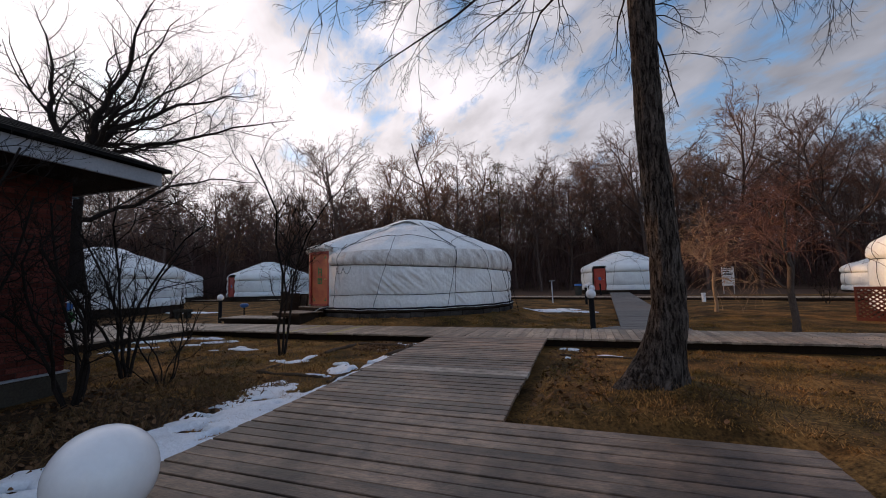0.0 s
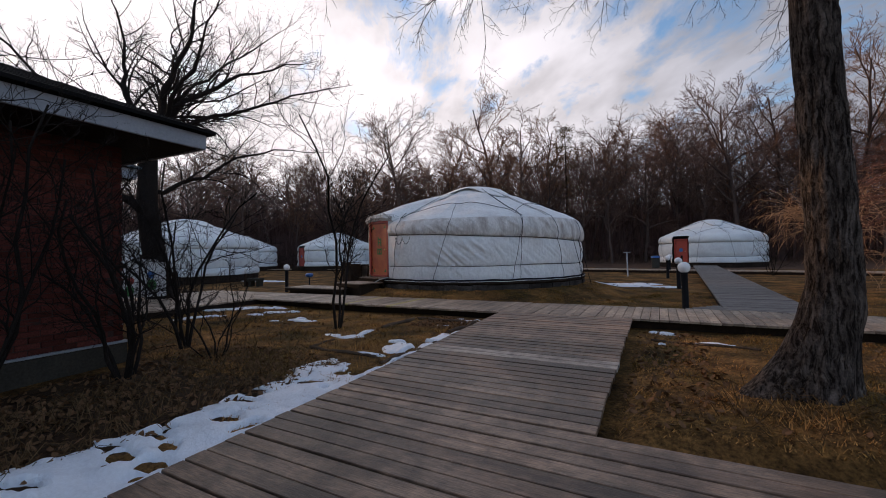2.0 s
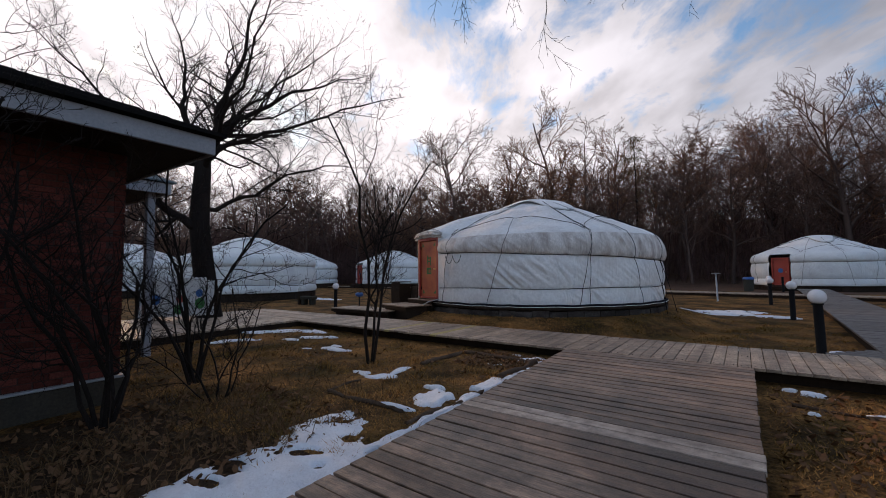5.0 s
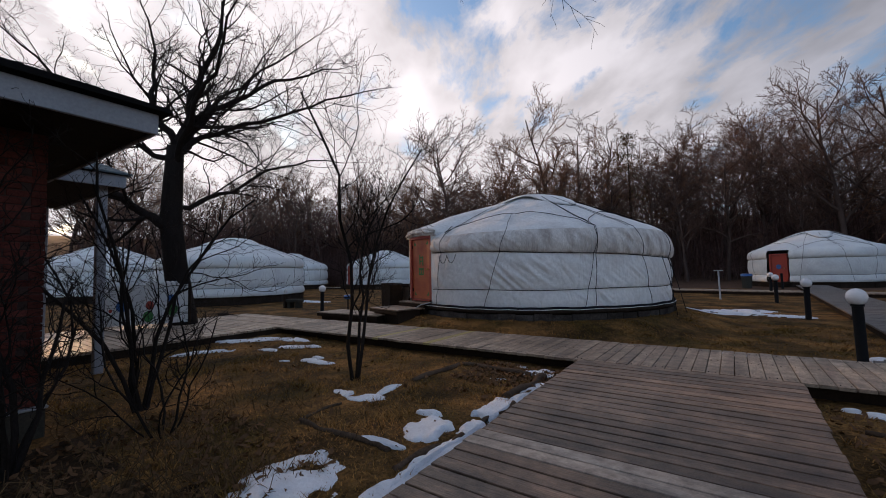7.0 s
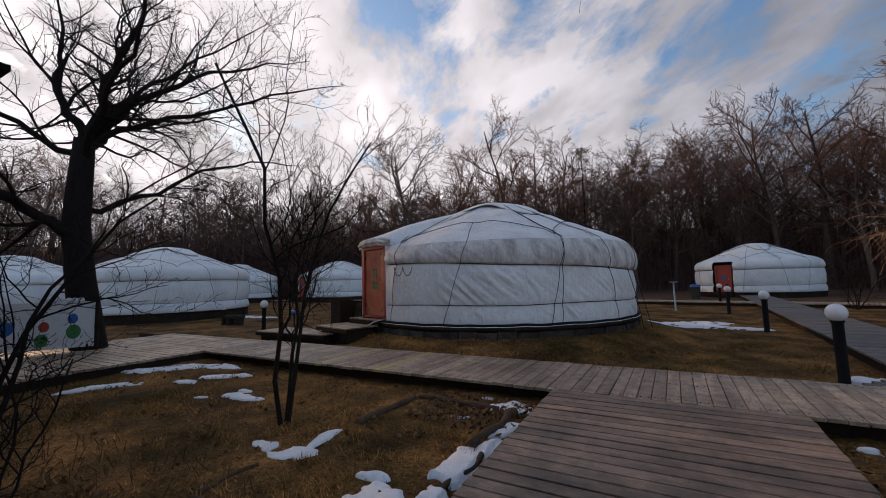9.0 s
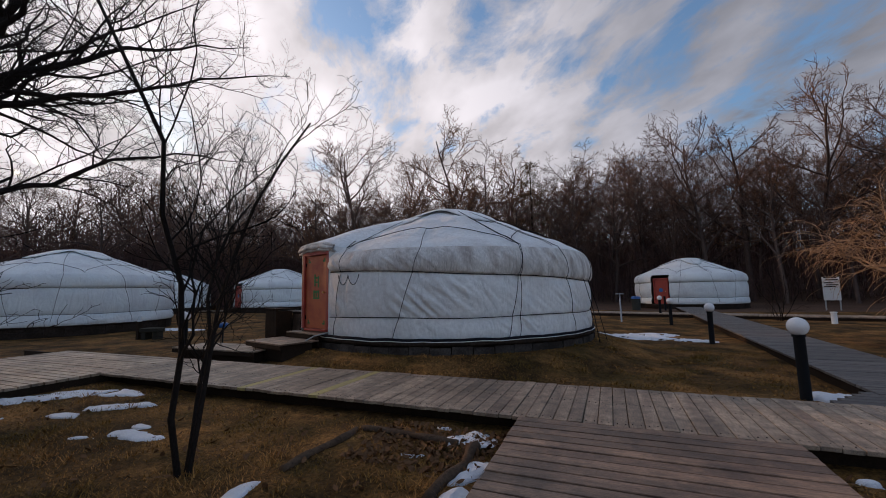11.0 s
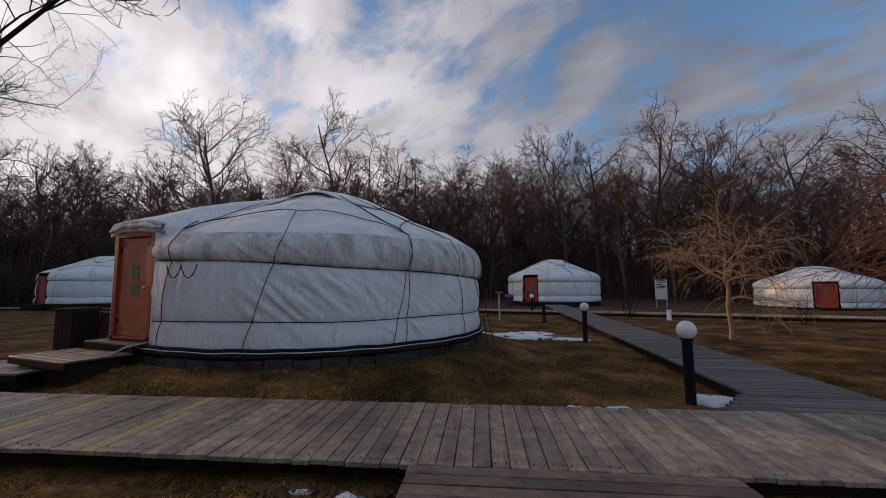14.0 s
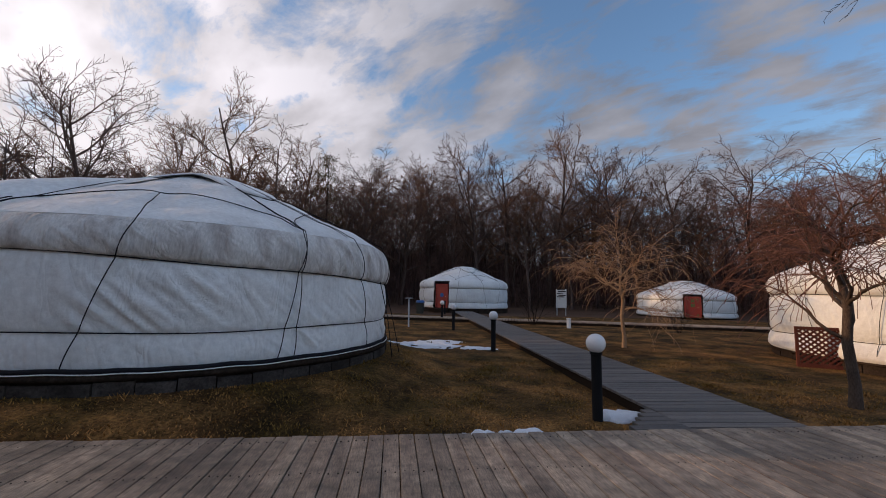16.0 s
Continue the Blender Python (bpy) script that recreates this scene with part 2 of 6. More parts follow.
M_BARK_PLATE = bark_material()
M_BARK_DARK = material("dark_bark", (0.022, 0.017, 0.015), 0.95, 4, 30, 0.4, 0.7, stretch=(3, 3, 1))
M_BARK_WOOD = material("grey_brown_bark", (0.125, 0.088, 0.075), 0.95, 2, 20, 0.4, 0.4, stretch=(3, 3, 1), vary=0.3)
# leaf litter by the brick wall, its colour darkened for the hall's shade as well
M_LITTER_SHADED = material("shaded_leaf_litter", (0.046, 0.026, 0.014), 0.95, 2.5, 30, 0.6, 0.8, tint=(0.066, 0.042, 0.022), dist=0.03)
M_WOOD_WET = material("damp_plank", (0.160, 0.140, 0.125), 0.55, 2.2, 26, 0.45, 0.35, stretch=(0.35, 6, 6), vary=0.28, tint=(0.085, 0.077, 0.075))
M_TWIG = material("brown_twig", (0.15, 0.095, 0.076), 0.9, 0.4, 8, 0.4, 0, island=0.3)
M_TWIG_WARM = material("reddish_twig", (0.21, 0.115, 0.072), 0.9, 0.4, 8, 0.4, 0, island=0.3)
M_BRUSH = material("brown_brush", (0.125, 0.074, 0.066), 0.95, 0.4, 8, 0.4, 0, island=0.4)
M_BARK_GREY = material("dark_grey_bark", (0.10, 0.075, 0.062), 0.95, 6, 30, 0.45, 0.7, stretch=(2, 2, 0.7))
M_TWIG_RED = material("dark_red_twig", (0.17, 0.085, 0.065), 0.9, 0.4, 8, 0.4, 0, island=0.3)
# paler than the other twigs: low sunlight is put into this colour
M_TWIG_SUNLIT = material("sunlit_tan_twig", (0.40, 0.25, 0.15), 0.9, 0.4, 8, 0.35, 0, island=0.3)
M_PALE_BARK = material("pale_tan_bark", (0.36, 0.24, 0.15), 0.9, 4, 30, 0.4, 0.5)
M_BLACK = material("black_painted_metal", (0.008, 0.008, 0.009), 0.75, 8, 90, 0.2, 0.1)
M_GLOBE = material("white_glass_globe", (0.80, 0.80, 0.82), 0.22, 3, 30, 0.05, 0)
M_SNOW = material("old_snow", (0.84, 0.87, 0.92), 0.7, 4, 40, 0.08, 0.5, tint=(0.72, 0.75, 0.80), dist=0.05)
M_RED = material("red_painted_door", (0.36, 0.045, 0.03), 0.5, 2.5, 50, 0.22, 0.15, tint=(0.33, 0.045, 0.03))
# red door paint, with the orange of the low sun mixed into its colour
M_RED_SUNLIT = material("sun_warmed_red_panel", (0.55, 0.135, 0.048), 0.5, 2.5, 50, 0.2, 0.15, tint=(0.38, 0.06, 0.03))
M_GREEN = material("green_paint", (0.045, 0.20, 0.05), 0.6, 6, 60, 0.2, 0.1)


def damp_stains(m, low, scale):
    """Blotches of damp that run on from plank to plank."""
    nd, ln = m.node_tree.nodes, m.node_tree.links
    b = nd["Principled BSDF"]
    geo = nd.new("ShaderNodeNewGeometry")
    val = None
    for sc, lo, a0, a1 in ((scale, low, 0.38, 0.60), (scale * 6.5, 0.62, 0.36, 0.58)):
        nz = nd.new("ShaderNodeTexNoise")
        nz.inputs["Scale"].default_value = sc
        nz.inputs["Detail"].default_value = 6
        nz.inputs["Roughness"].default_value = 0.65
        ln.new(geo.outputs["Position"], nz.inputs["Vector"])
        mr = nd.new("ShaderNodeMapRange")
        mr.inputs["From Min"].default_value, mr.inputs["From Max"].default_value = a0, a1
        mr.inputs["To Min"].default_value, mr.inputs["To Max"].default_value = lo, 1.12
        ln.new(nz.outputs[0], mr.inputs["Value"])
        if val is None:
            val = mr.outputs[0]
        else:
            mm = nd.new("ShaderNodeMath"); mm.operation = 'MULTIPLY'
            ln.new(val, mm.inputs[0]); ln.new(mr.outputs[0], mm.inputs[1])
            val = mm.outputs[0]
    sc = nd.new("ShaderNodeVectorMath"); sc.operation = 'SCALE'
    ln.new(b.inputs["Base Color"].links[0].from_socket, sc.inputs[0]); ln.new(val, sc.inputs["Scale"])
    ln.new(sc.outputs[0], b.inputs["Base Color"])


damp_stains(M_WOOD_X, 0.30, 0.9)
damp_stains(M_WOOD_Y, 0.62, 1.1)
damp_stains(M_WOOD_PALE, 0.7, 1.3)
damp_stains(M_GRASS_GROUND, 0.35, 0.9)
M_BRASS = material("brass", (0.75, 0.55, 0.25), 0.3, 8, 60, 0.1, 0, metal=1.0)
M_LEAF = material("dead_leaf", (0.17, 0.09, 0.045), 0.85, 3, 30, 0.3, 0, vary=0.4)
M_IVY = material("olive_brown_foliage", (0.10, 0.075, 0.03), 0.85, 3, 30, 0.3, 0, island=0.4)
M_STALK = material("straw_stalk", (0.115, 0.068, 0.032), 0.9, 3, 40, 0.3, 0, island=0.4)
M_YELLOW = material("worn_yellow_paint", (0.47, 0.39, 0.15), 0.7, 6, 40, 0.35, 0.2, stretch=(6, 0.5, 6), tint=(0.34, 0.28, 0.14))
M_LATTICE = material("red_brown_lattice", (0.13, 0.042, 0.030), 0.75, 4, 50, 0.3, 0.2)
M_NAIL = material("rusty_nail", (0.035, 0.024, 0.018), 0.7, 8, 60, 0.3, 0.1, metal=0.4)
M_BLUE = material("blue_enamel", (0.03, 0.12, 0.36), 0.35, 5, 40, 0.2, 0.05)
M_STEEL = material("galvanised_steel", (0.42, 0.43, 0.44), 0.45, 6, 60, 0.2, 0.05, metal=0.8)
M_BOARD = material("white_notice_board", (0.66, 0.66, 0.65), 0.6, 5, 40, 0.12, 0.05)
M_LOG = material("rotting_log", (0.105, 0.070, 0.048), 0.95, 4, 40, 0.5, 0.7)


def add_wrinkles(m, scale, distance):
    """Adds long soft creases to a cloth material, under its fine relief."""
    nt = m.node_tree
    nd, ln = nt.nodes, nt.links
    co = nd.new("ShaderNodeTexCoord")
    mp = nd.new("ShaderNodeMapping")
    mp.inputs["Scale"].default_value = (1.0, 1.0, 0.42)
    mp.inputs["Rotation"].default_value = (0.35, 0.35, 0)
    ln.new(co.outputs["Object"], mp.inputs["Vector"])
    n = nd.new("ShaderNodeTexNoise")
    n.inputs["Scale"].default_value = scale
    n.inputs["Detail"].default_value = 2.5
    n.inputs["Distortion"].default_value = 1.6
    ln.new(mp.outputs[0], n.inputs["Vector"])
    sub = nd.new("ShaderNodeMath"); sub.operation = 'SUBTRACT'; sub.inputs[1].default_value = 0.5
    ab = nd.new("ShaderNodeMath"); ab.operation = 'ABSOLUTE'
    ln.new(n.outputs[0], sub.inputs[0]); ln.new(sub.outputs[0], ab.inputs[0])
    bp = nd.new("ShaderNodeBump")
    bp.inputs["Strength"].default_value = 1.0
    bp.inputs["Distance"].default_value = distance
    ln.new(ab.outputs[0], bp.inputs["Height"])
    fine = [x for x in nd if x.bl_idname == "ShaderNodeBump" and x != bp][0]
    ln.new(bp.outputs[0], fine.inputs["Normal"])


add_wrinkles(M_CANVAS, 2.4, 0.07)
add_wrinkles(M_CANVAS_DULL, 3.2, 0.09)
add_wrinkles(M_CANVAS_WHITE, 2.2, 0.06)


# ---- mesh helpers ----
def mesh_from(name, verts, faces, mat, smooth=False):
    me = bpy.data.meshes.new(name)
    me.from_pydata([tuple(v) for v in verts], [], faces)
    me.materials.append(mat)
    if smooth:
        me.polygons.foreach_set("use_smooth", [True] * len(me.polygons))
    me.update()
    return me


def finish(name, bm, mat, smooth=False):
    me = bpy.data.meshes.new(name)
    bm.normal_update()
    bm.to_mesh(me)
    bm.free()
    me.materials.append(mat)
    if smooth:
        me.polygons.foreach_set("use_smooth", [True] * len(me.polygons))
    return me


def part(name, bm, mat, parent, label="", smooth=False):
    ob = new(name, finish(name, bm, mat, smooth))
    ob.parent = parent
    return tagged(ob, label) if label else ob


def part_mesh(name, me, parent, label="", m=None):
    ob = new(name, me)
    ob.parent = parent
    if m is not None:
        ob.matrix_basis = m
    return tagged(ob, label) if label else ob


def box(bm, x0, y0, z0, x1, y1, z1, bevel=0.0, m=None):
    r = bmesh.ops.create_cube(bm, size=1)
    vs = r["verts"]
    bmesh.ops.transform(bm, matrix=Matrix.Translation(((x0 + x1) / 2, (y0 + y1) / 2, (z0 + z1) / 2)) @ Matrix.Diagonal((x1 - x0, y1 - y0, z1 - z0, 1)), verts=vs)
    if bevel:
        es = list({e for v in vs for e in v.link_edges})
        r = bmesh.ops.bevel(bm, geom=es, offset=bevel, segments=1, affect='EDGES')
        vs = list({v for f in r["faces"] for v in f.verts} | {v for v in vs if v.is_valid})
    if m is not None:
        bmesh.ops.transform(bm, matrix=m, verts=vs)
    return vs


def lathe(profile, n=32, centre=(0, 0)):
    """A bmesh turned from (radius, z) pairs."""
    bm = bmesh.new()
    rings = []
    for r, z in profile:
        if r < 1e-5:
            rings.append([bm.verts.new((centre[0], centre[1], z))])
        else:
            rings.append([bm.verts.new((centre[0] + r * math.cos(2 * math.pi * i / n), centre[1] + r * math.sin(2 * math.pi * i / n), z)) for i in range(n)])
    for a, b in zip(rings, rings[1:]):
        for i in range(n):
            j = (i + 1) % n
            if len(a) == 1 and len(b) == 1:
                continue
            if len(a) == 1:
                bm.faces.new((a[0], b[j], b[i])[::-1])
            elif len(b) == 1:
                bm.faces.new((a[i], a[j], b[0]))
            else:
                bm.faces.new((a[i], a[j], b[j], b[i]))
    return bm


def tubes(lines, sides_of):
    """Verts and faces of tapered tubes along polylines of (point, radius)."""
    verts, faces = [], []
    for pts in lines:
        n = sides_of(pts[0][1])
        base = len(verts)
        up = Vector((0.31, 0.17, 0.93))
        for k, (p, r) in enumerate(pts):
            a = pts[max(0, k - 1)][0]
            b = pts[min(len(pts) - 1, k + 1)][0]
            d = (b - a)
            d = d.normalized() if d.length > 1e-9 else Vector((0, 0, 1))
            u = d.cross(up if abs(d.dot(up)) < 0.95 else Vector((1, 0, 0))).normalized()
            v = d.cross(u)
            for i in range(n):
                an = 2 * math.pi * i / n
                verts.append(p + (u * math.cos(an) + v * math.sin(an)) * r)
        for k in range(len(pts) - 1):
            for i in range(n):
                j = (i + 1) % n
                faces.append((base + k * n + i, base + k * n + j, base + (k + 1) * n + j, base + (k + 1) * n + i))
        if n > 3:
            faces.append(tuple(base + (len(pts) - 1) * n + i for i in range(n)))
    return verts, faces


def grow(rng, start, way, length, radius, level, top, out, kids=(0, 7, 6, 5, 4), bend=0.12, rise=0.10, angle=(28, 60), ratio=0.62, thin=0.55, first=0.3, droop=0.0):
    """Grows one branch and its side branches; out collects (level, polyline)."""
    n = max(3, 10 - 2 * level) if level else 7
    pts = []
    p = Vector(start)
    d = Vector(way).normalized()
    step = length / n
    for k in range(n + 1):
        f = k / n
        r = radius * (1 - f * (0.62 if level == 0 else 0.8)) + 0.0012
        pts.append((p.copy(), r))
        d = d + Vector((rng.uniform(-1, 1), rng.uniform(-1, 1), rng.uniform(-1, 1))) * bend + Vector((0, 0, rise - droop * f * level))
        d.normalize()
        p = p + d * step
    out.append((level, pts))
    if level >= top:
        return
    count = kids[min(level + 1, len(kids) - 1)]
    for c in range(count):
        f = first + (1 - first) * (c + rng.uniform(0.1, 0.9)) / count
        f = min(f, 0.98)
        k = min(int(f * n), n - 1)
        g = f * n - k
        q = pts[k][0].lerp(pts[k + 1][0], g)
        r = pts[k][1] * (1 - g) + pts[k + 1][1] * g
        dd = (pts[k + 1][0] - pts[k][0]).normalized()
        side = Vector((rng.uniform(-1, 1), rng.uniform(-1, 1), rng.uniform(-0.6, 0.8)))
        side = (side - dd * side.dot(dd))
        side = side.normalized() if side.length > 1e-4 else Vector((1, 0, 0))
        an = radians(rng.uniform(*angle))
        w = dd * math.cos(an) + side * math.sin(an)
        grow(rng, q, w, length * ratio * rng.uniform(0.65, 1.1) * (1.05 - 0.45 * f), r * thin * rng.uniform(0.8, 1.1), level + 1, top, out, kids, bend * 1.15, rise, angle, ratio, thin, 0.15, droop)


def sides(r):
    return 12 if r > 0.12 else 7 if r > 0.04 else 5 if r > 0.015 else 3


def tree(name, meshes, m, label, group=""):
    ob = new(name, meshes[0])
    ob.matrix_basis = m
    part_mesh("crown", meshes[1], ob)
    return tagged(ob, label, "tree", group)


# ---- ground ----
def smooth_step(a, b, x):
    x = min(1, max(0, (x - a) / (b - a)))
    return x * x * (3 - 2 * x)


def deck_z(y):
    return 0.06 + 0.22 * min(max(y, -6), 7.9) / 7.9


def ground_z(x, y):
    z = 0.10 - 0.030 * max(0, 3.8 - max(y, -8))
    z += 0.035 * noise.noise(Vector((x * 0.35, y * 0.35, 0))) + 0.018 * noise.noise(Vector((x * 1.7, y * 1.7, 3)))
    z += 0.20 * math.exp(-((x - 0.85) ** 2 + (y - 4.85) ** 2) / 0.55)
    d = math.hypot(x + 6.25, y - 14.3)
    z += 0.29 * (1 - smooth_step(3.7, 5.3, d))
    under = -3.2 < x < 1.7 and y < 3.9 or -3.2 < x < -0.6 and y < 9.8
    if under or 7.9 < y < 9.8 and abs(x) < 16:
        z = min(z, deck_z(y) - 0.16)
    # the wood stands on rising ground
    away = max(math.hypot(x + 2, y - 4) - 40, 0) * (0.70 + 0.30 * smooth_step(-40, 0, x)) if y > -30 else 0
    z += (10.5 - 4.0 * smooth_step(5, 35, x)) * smooth_step(2, 52, away)
    return z


def build_ground():
    def ticks(lo, hi, a, b, fine, coarse):
        t, v = [], lo
        while v < hi:
            t.append(v)
            d = 0 if a <= v <= b else min(abs(v - a), abs(v - b))
            v += min(coarse, fine + d * 0.12)
        return t + [hi]
    xs = ticks(-900, 900, -12, 8, 0.22, 60)
    ys = ticks(-900, 900, -2, 20, 0.22, 60)
    verts = [(x, y, ground_z(x, y)) for y in ys for x in xs]
    w = len(xs)
    faces = [(j * w + i, j * w + i + 1, (j + 1) * w + i + 1, (j + 1) * w + i) for j in range(len(ys) - 1) for i in range(w - 1)]
    ob = new("ground", mesh_from("ground", verts, faces, M_GRASS_GROUND, True))
    tagged(ob, "patchy olive and straw-coloured winter turf", "ground", kind="structure")
    ob.data.materials.append(M_SOIL)
    ob.data.materials.append(M_LITTER_SHADED)
    for p in ob.data.polygons:
        c = p.center
        if c.y > 33 - 0.12 * c.x + 2 * noise.noise(c * 0.2) or c.x < -42 or c.x > 34:
            p.material_index = 1
        elif -6.2 < c.x < -3.6 + 0.5 * noise.noise(c * 1.3) and c.y < 3.7 + 0.6 * noise.noise(c * 0.9) and c.y > -12:
            p.material_index = 2


build_ground()


# ---- buildings ----
def brick_hall():
    """Brick building with overhanging eaves; only its long wall and one corner come into view."""
    hall = new("brick_building")
    turn = pose(-6.45, 3.38, 0, 0, 0, 3.0)
    hall.matrix_basis = turn
    tagged(hall, "dark red brick building with pale fascia and shingled roof", "building")
    bm = bmesh.new()
    box(bm, -8, -9, 0.35, -0.014, -0.014, 2.86)
    part("wall", bm, M_MORTAR, hall)
    bm = bmesh.new()
    box(bm, -8.04, -9.04, -0.3, 0.03, 0.03, 0.35, 0.012)
    part("plinth", bm, M_PLINTH, hall, "grey concrete plinth")
    bm = bmesh.new()
    box(bm, -8.05, -9.05, 0.351, 0.045, 0.045, 0.377, 0.006)
    part("ledge", bm, M_FASCIA, hall, "pale ledge on the plinth")
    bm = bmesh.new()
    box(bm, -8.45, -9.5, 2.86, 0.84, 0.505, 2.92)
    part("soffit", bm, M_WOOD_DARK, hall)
    for name, b in (("fascia", (0.84, -9.5, 2.84, 0.88, 0.545, 3.03)), ("fascia", (-8.45, 0.505, 2.84, 0.838, 0.545, 3.03))):
        bm = bmesh.new()
        box(bm, *b, bevel=0.006)
        part(name, bm, M_FASCIA, hall, "pale grey painted fascia board")
    # hipped roof in stepped shingle courses
    for k in range(20):
        bm = bmesh.new()
        o = 0.96 - k * 0.21
        z = 3.045 + k * 0.085
        v = [bm.verts.new((x, y, zz)) for x, y, zz in (
            (o, o - 0.33, z), (o - 0.30, o - 0.63, z + 0.122), (o - 0.30, -9, z + 0.122), (o, -9, z),
            (o, o - 0.33, z + 0.045), (o - 0.30, o - 0.63, z + 0.152), (o - 0.30, -9, z + 0.152), (o, -9, z + 0.045))]
        for f in ((0, 3, 7, 4), (4, 7, 6, 5), (3, 2, 6, 7), (0, 1, 2, 3)):
            bm.faces.new([v[i] for i in f])
        w = [bm.verts.new((x, y, zz)) for x, y, zz in (
            (o, o - 0.33, z), (-8.4, o - 0.33, z), (-8.4, o - 0.63, z + 0.122), (o - 0.30, o - 0.63, z + 0.122),
            (o, o - 0.33, z + 0.045), (-8.4, o - 0.33, z + 0.045), (-8.4, o - 0.63, z + 0.152), (o - 0.30, o - 0.63, z + 0.152))]
        for f in ((0, 4, 5, 1), (4, 7, 6, 5), (0, 1, 2, 3)):
            bm.faces.new([w[i] for i in f])
        part("shingle_course", bm, M_ROOF, hall)
    return hall


hall = brick_hall()


def porch():
    """A porch on the brick building's far face: a hipped roof on posts."""
    h = new("porch")
    h.matrix_basis = pose(-9.0, 4.66, 0, 0, 0, 3.0)
    tagged(h, "blue-grey shingled porch roof on pale posts beside the brick wall", "porch")
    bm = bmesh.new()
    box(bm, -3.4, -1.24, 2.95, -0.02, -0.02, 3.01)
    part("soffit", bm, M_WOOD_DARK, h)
    for b in ((0.0, -1.24, 2.92, 0.04, 0.04, 3.11), (-3.4, 0.0, 2.92, -0.002, 0.04, 3.11)):
        bm = bmesh.new()
        box(bm, *b, bevel=0.006)
        part("fascia", bm, M_FASCIA, h)
    for k in range(6):
        o, z = 0.10 - k * 0.22, 3.12 + k * 0.115
        bm = bmesh.new()
        for a in (((o, o, z), (o - 0.27, o - 0.27, z + 0.13), (o - 0.27, -1.24, z + 0.13), (o, -1.24, z)), ((o, o, z), (-3.4, o, z), (-3.4, o - 0.27, z + 0.13), (o - 0.27, o - 0.27, z + 0.13))):
            lo = [bm.verts.new(p) for p in a]
            hi = [bm.verts.new((p[0], p[1], p[2] + 0.025)) for p in a]
            bm.faces.new(hi)
            bm.faces.new(lo[::-1])
            for i in range(4):
                j = (i + 1) % 4
                bm.faces.new((lo[i], lo[j], hi[j], hi[i]))
        part("shingle_course", bm, M_TILE_BLUE, h)
    for x in (-0.18, -3.1):
        bm = bmesh.new()
        box(bm, x - 0.06, -0.26, -0.1, x + 0.06, -0.14, 2.951, 0.01)
        part("post", bm, M_FASCIA, h, "pale porch post")
    return h


porch()


# ---- yurts ----
def canvas_fold(s, v, f, seed):
    """Relief of slack canvas: s metres along the wall, v metres up, f share of the band's height."""
    p, q = s * 0.78 + v * 0.95, v * 0.78 - s * 0.55
    slack = max(0.0, 0.25 + 1.1 * noise.noise(Vector((s * 0.75, v * 0.9, seed + 9))))
    crease = 0.5 - min(1.0, abs(noise.noise(Vector((p * 4.2, q * 0.7, seed)))) * 3.0)
    small = 0.5 - min(1.0, abs(noise.noise(Vector((p * 9.5, q * 1.5, seed + 4)))) * 2.6)
    gather = noise.noise(Vector((s * 11, v * 1.5, seed + 2))) * (max(0.0, 1 - f * 3.2) ** 2 + max(0.0, f * 3.2 - 2.2) ** 2)
    return 0.062 * crease * slack + 0.026 * small * (0.2 + slack) + 0.026 * gather + 0.03 * noise.noise(Vector((s * 0.8, v * 1.4, seed + 6)))


def yurt_band(R, z0, z1, bulge, seed, n=180, rows=14, cut=None, low=None, high=None, pinch=None, inward=0.0, flare=0.0):
    """One canvas band, bulging between its ropes, with folds. cut: angles (a, b) left open for the door; inward: how far its top leans in."""
    verts, faces = [], []
    for k in range(rows + 1):
        f = k / rows
        env = math.sin(math.pi * f ** (0.8 if inward else 0.9)) ** 0.55 if 0 < f < 1 else 0.0
        for i in range(n):
            a = 2 * math.pi * i / n
            puff = 0.85 + 0.4 * noise.noise(Vector((math.cos(a) * 2.2, math.sin(a) * 2.2, f * 0.7 + seed)))
            r = R + flare * (1 - f) + bulge * env * puff + canvas_fold(a * R, (z1 - z0) * f, f, seed) * (0.2 + 0.8 * env) - inward * f ** 2.4
            if pinch:
                r -= pinch(a) * (0.045 * env * f if inward else 0.012 * env)
            sag = 0.025 * noise.noise(Vector((math.cos(a) * 1.6, math.sin(a) * 1.6, seed))) * (1 - abs(2 * f - 1))
            verts.append((r * math.cos(a), r * math.sin(a), z0 + (z1 - z0) * f + sag + (low(a) * (1 - f) if low else 0) + (high(a) * f if high else 0)))
    for k in range(rows):
        for i in range(n):
            a = 2 * math.pi * (i + 0.5) / n
            if cut and cut[0] < a < cut[1]:
                continue
            j = (i + 1) % n
            faces.append((k * n + i, k * n + j, (k + 1) * n + j, (k + 1) * n + i))
    return verts, faces


def rope_line(fn, count, r=0.011):
    pts = [(Vector(fn(k / count)), r) for k in range(count + 1)]
    return tubes([pts], lambda q: 5)


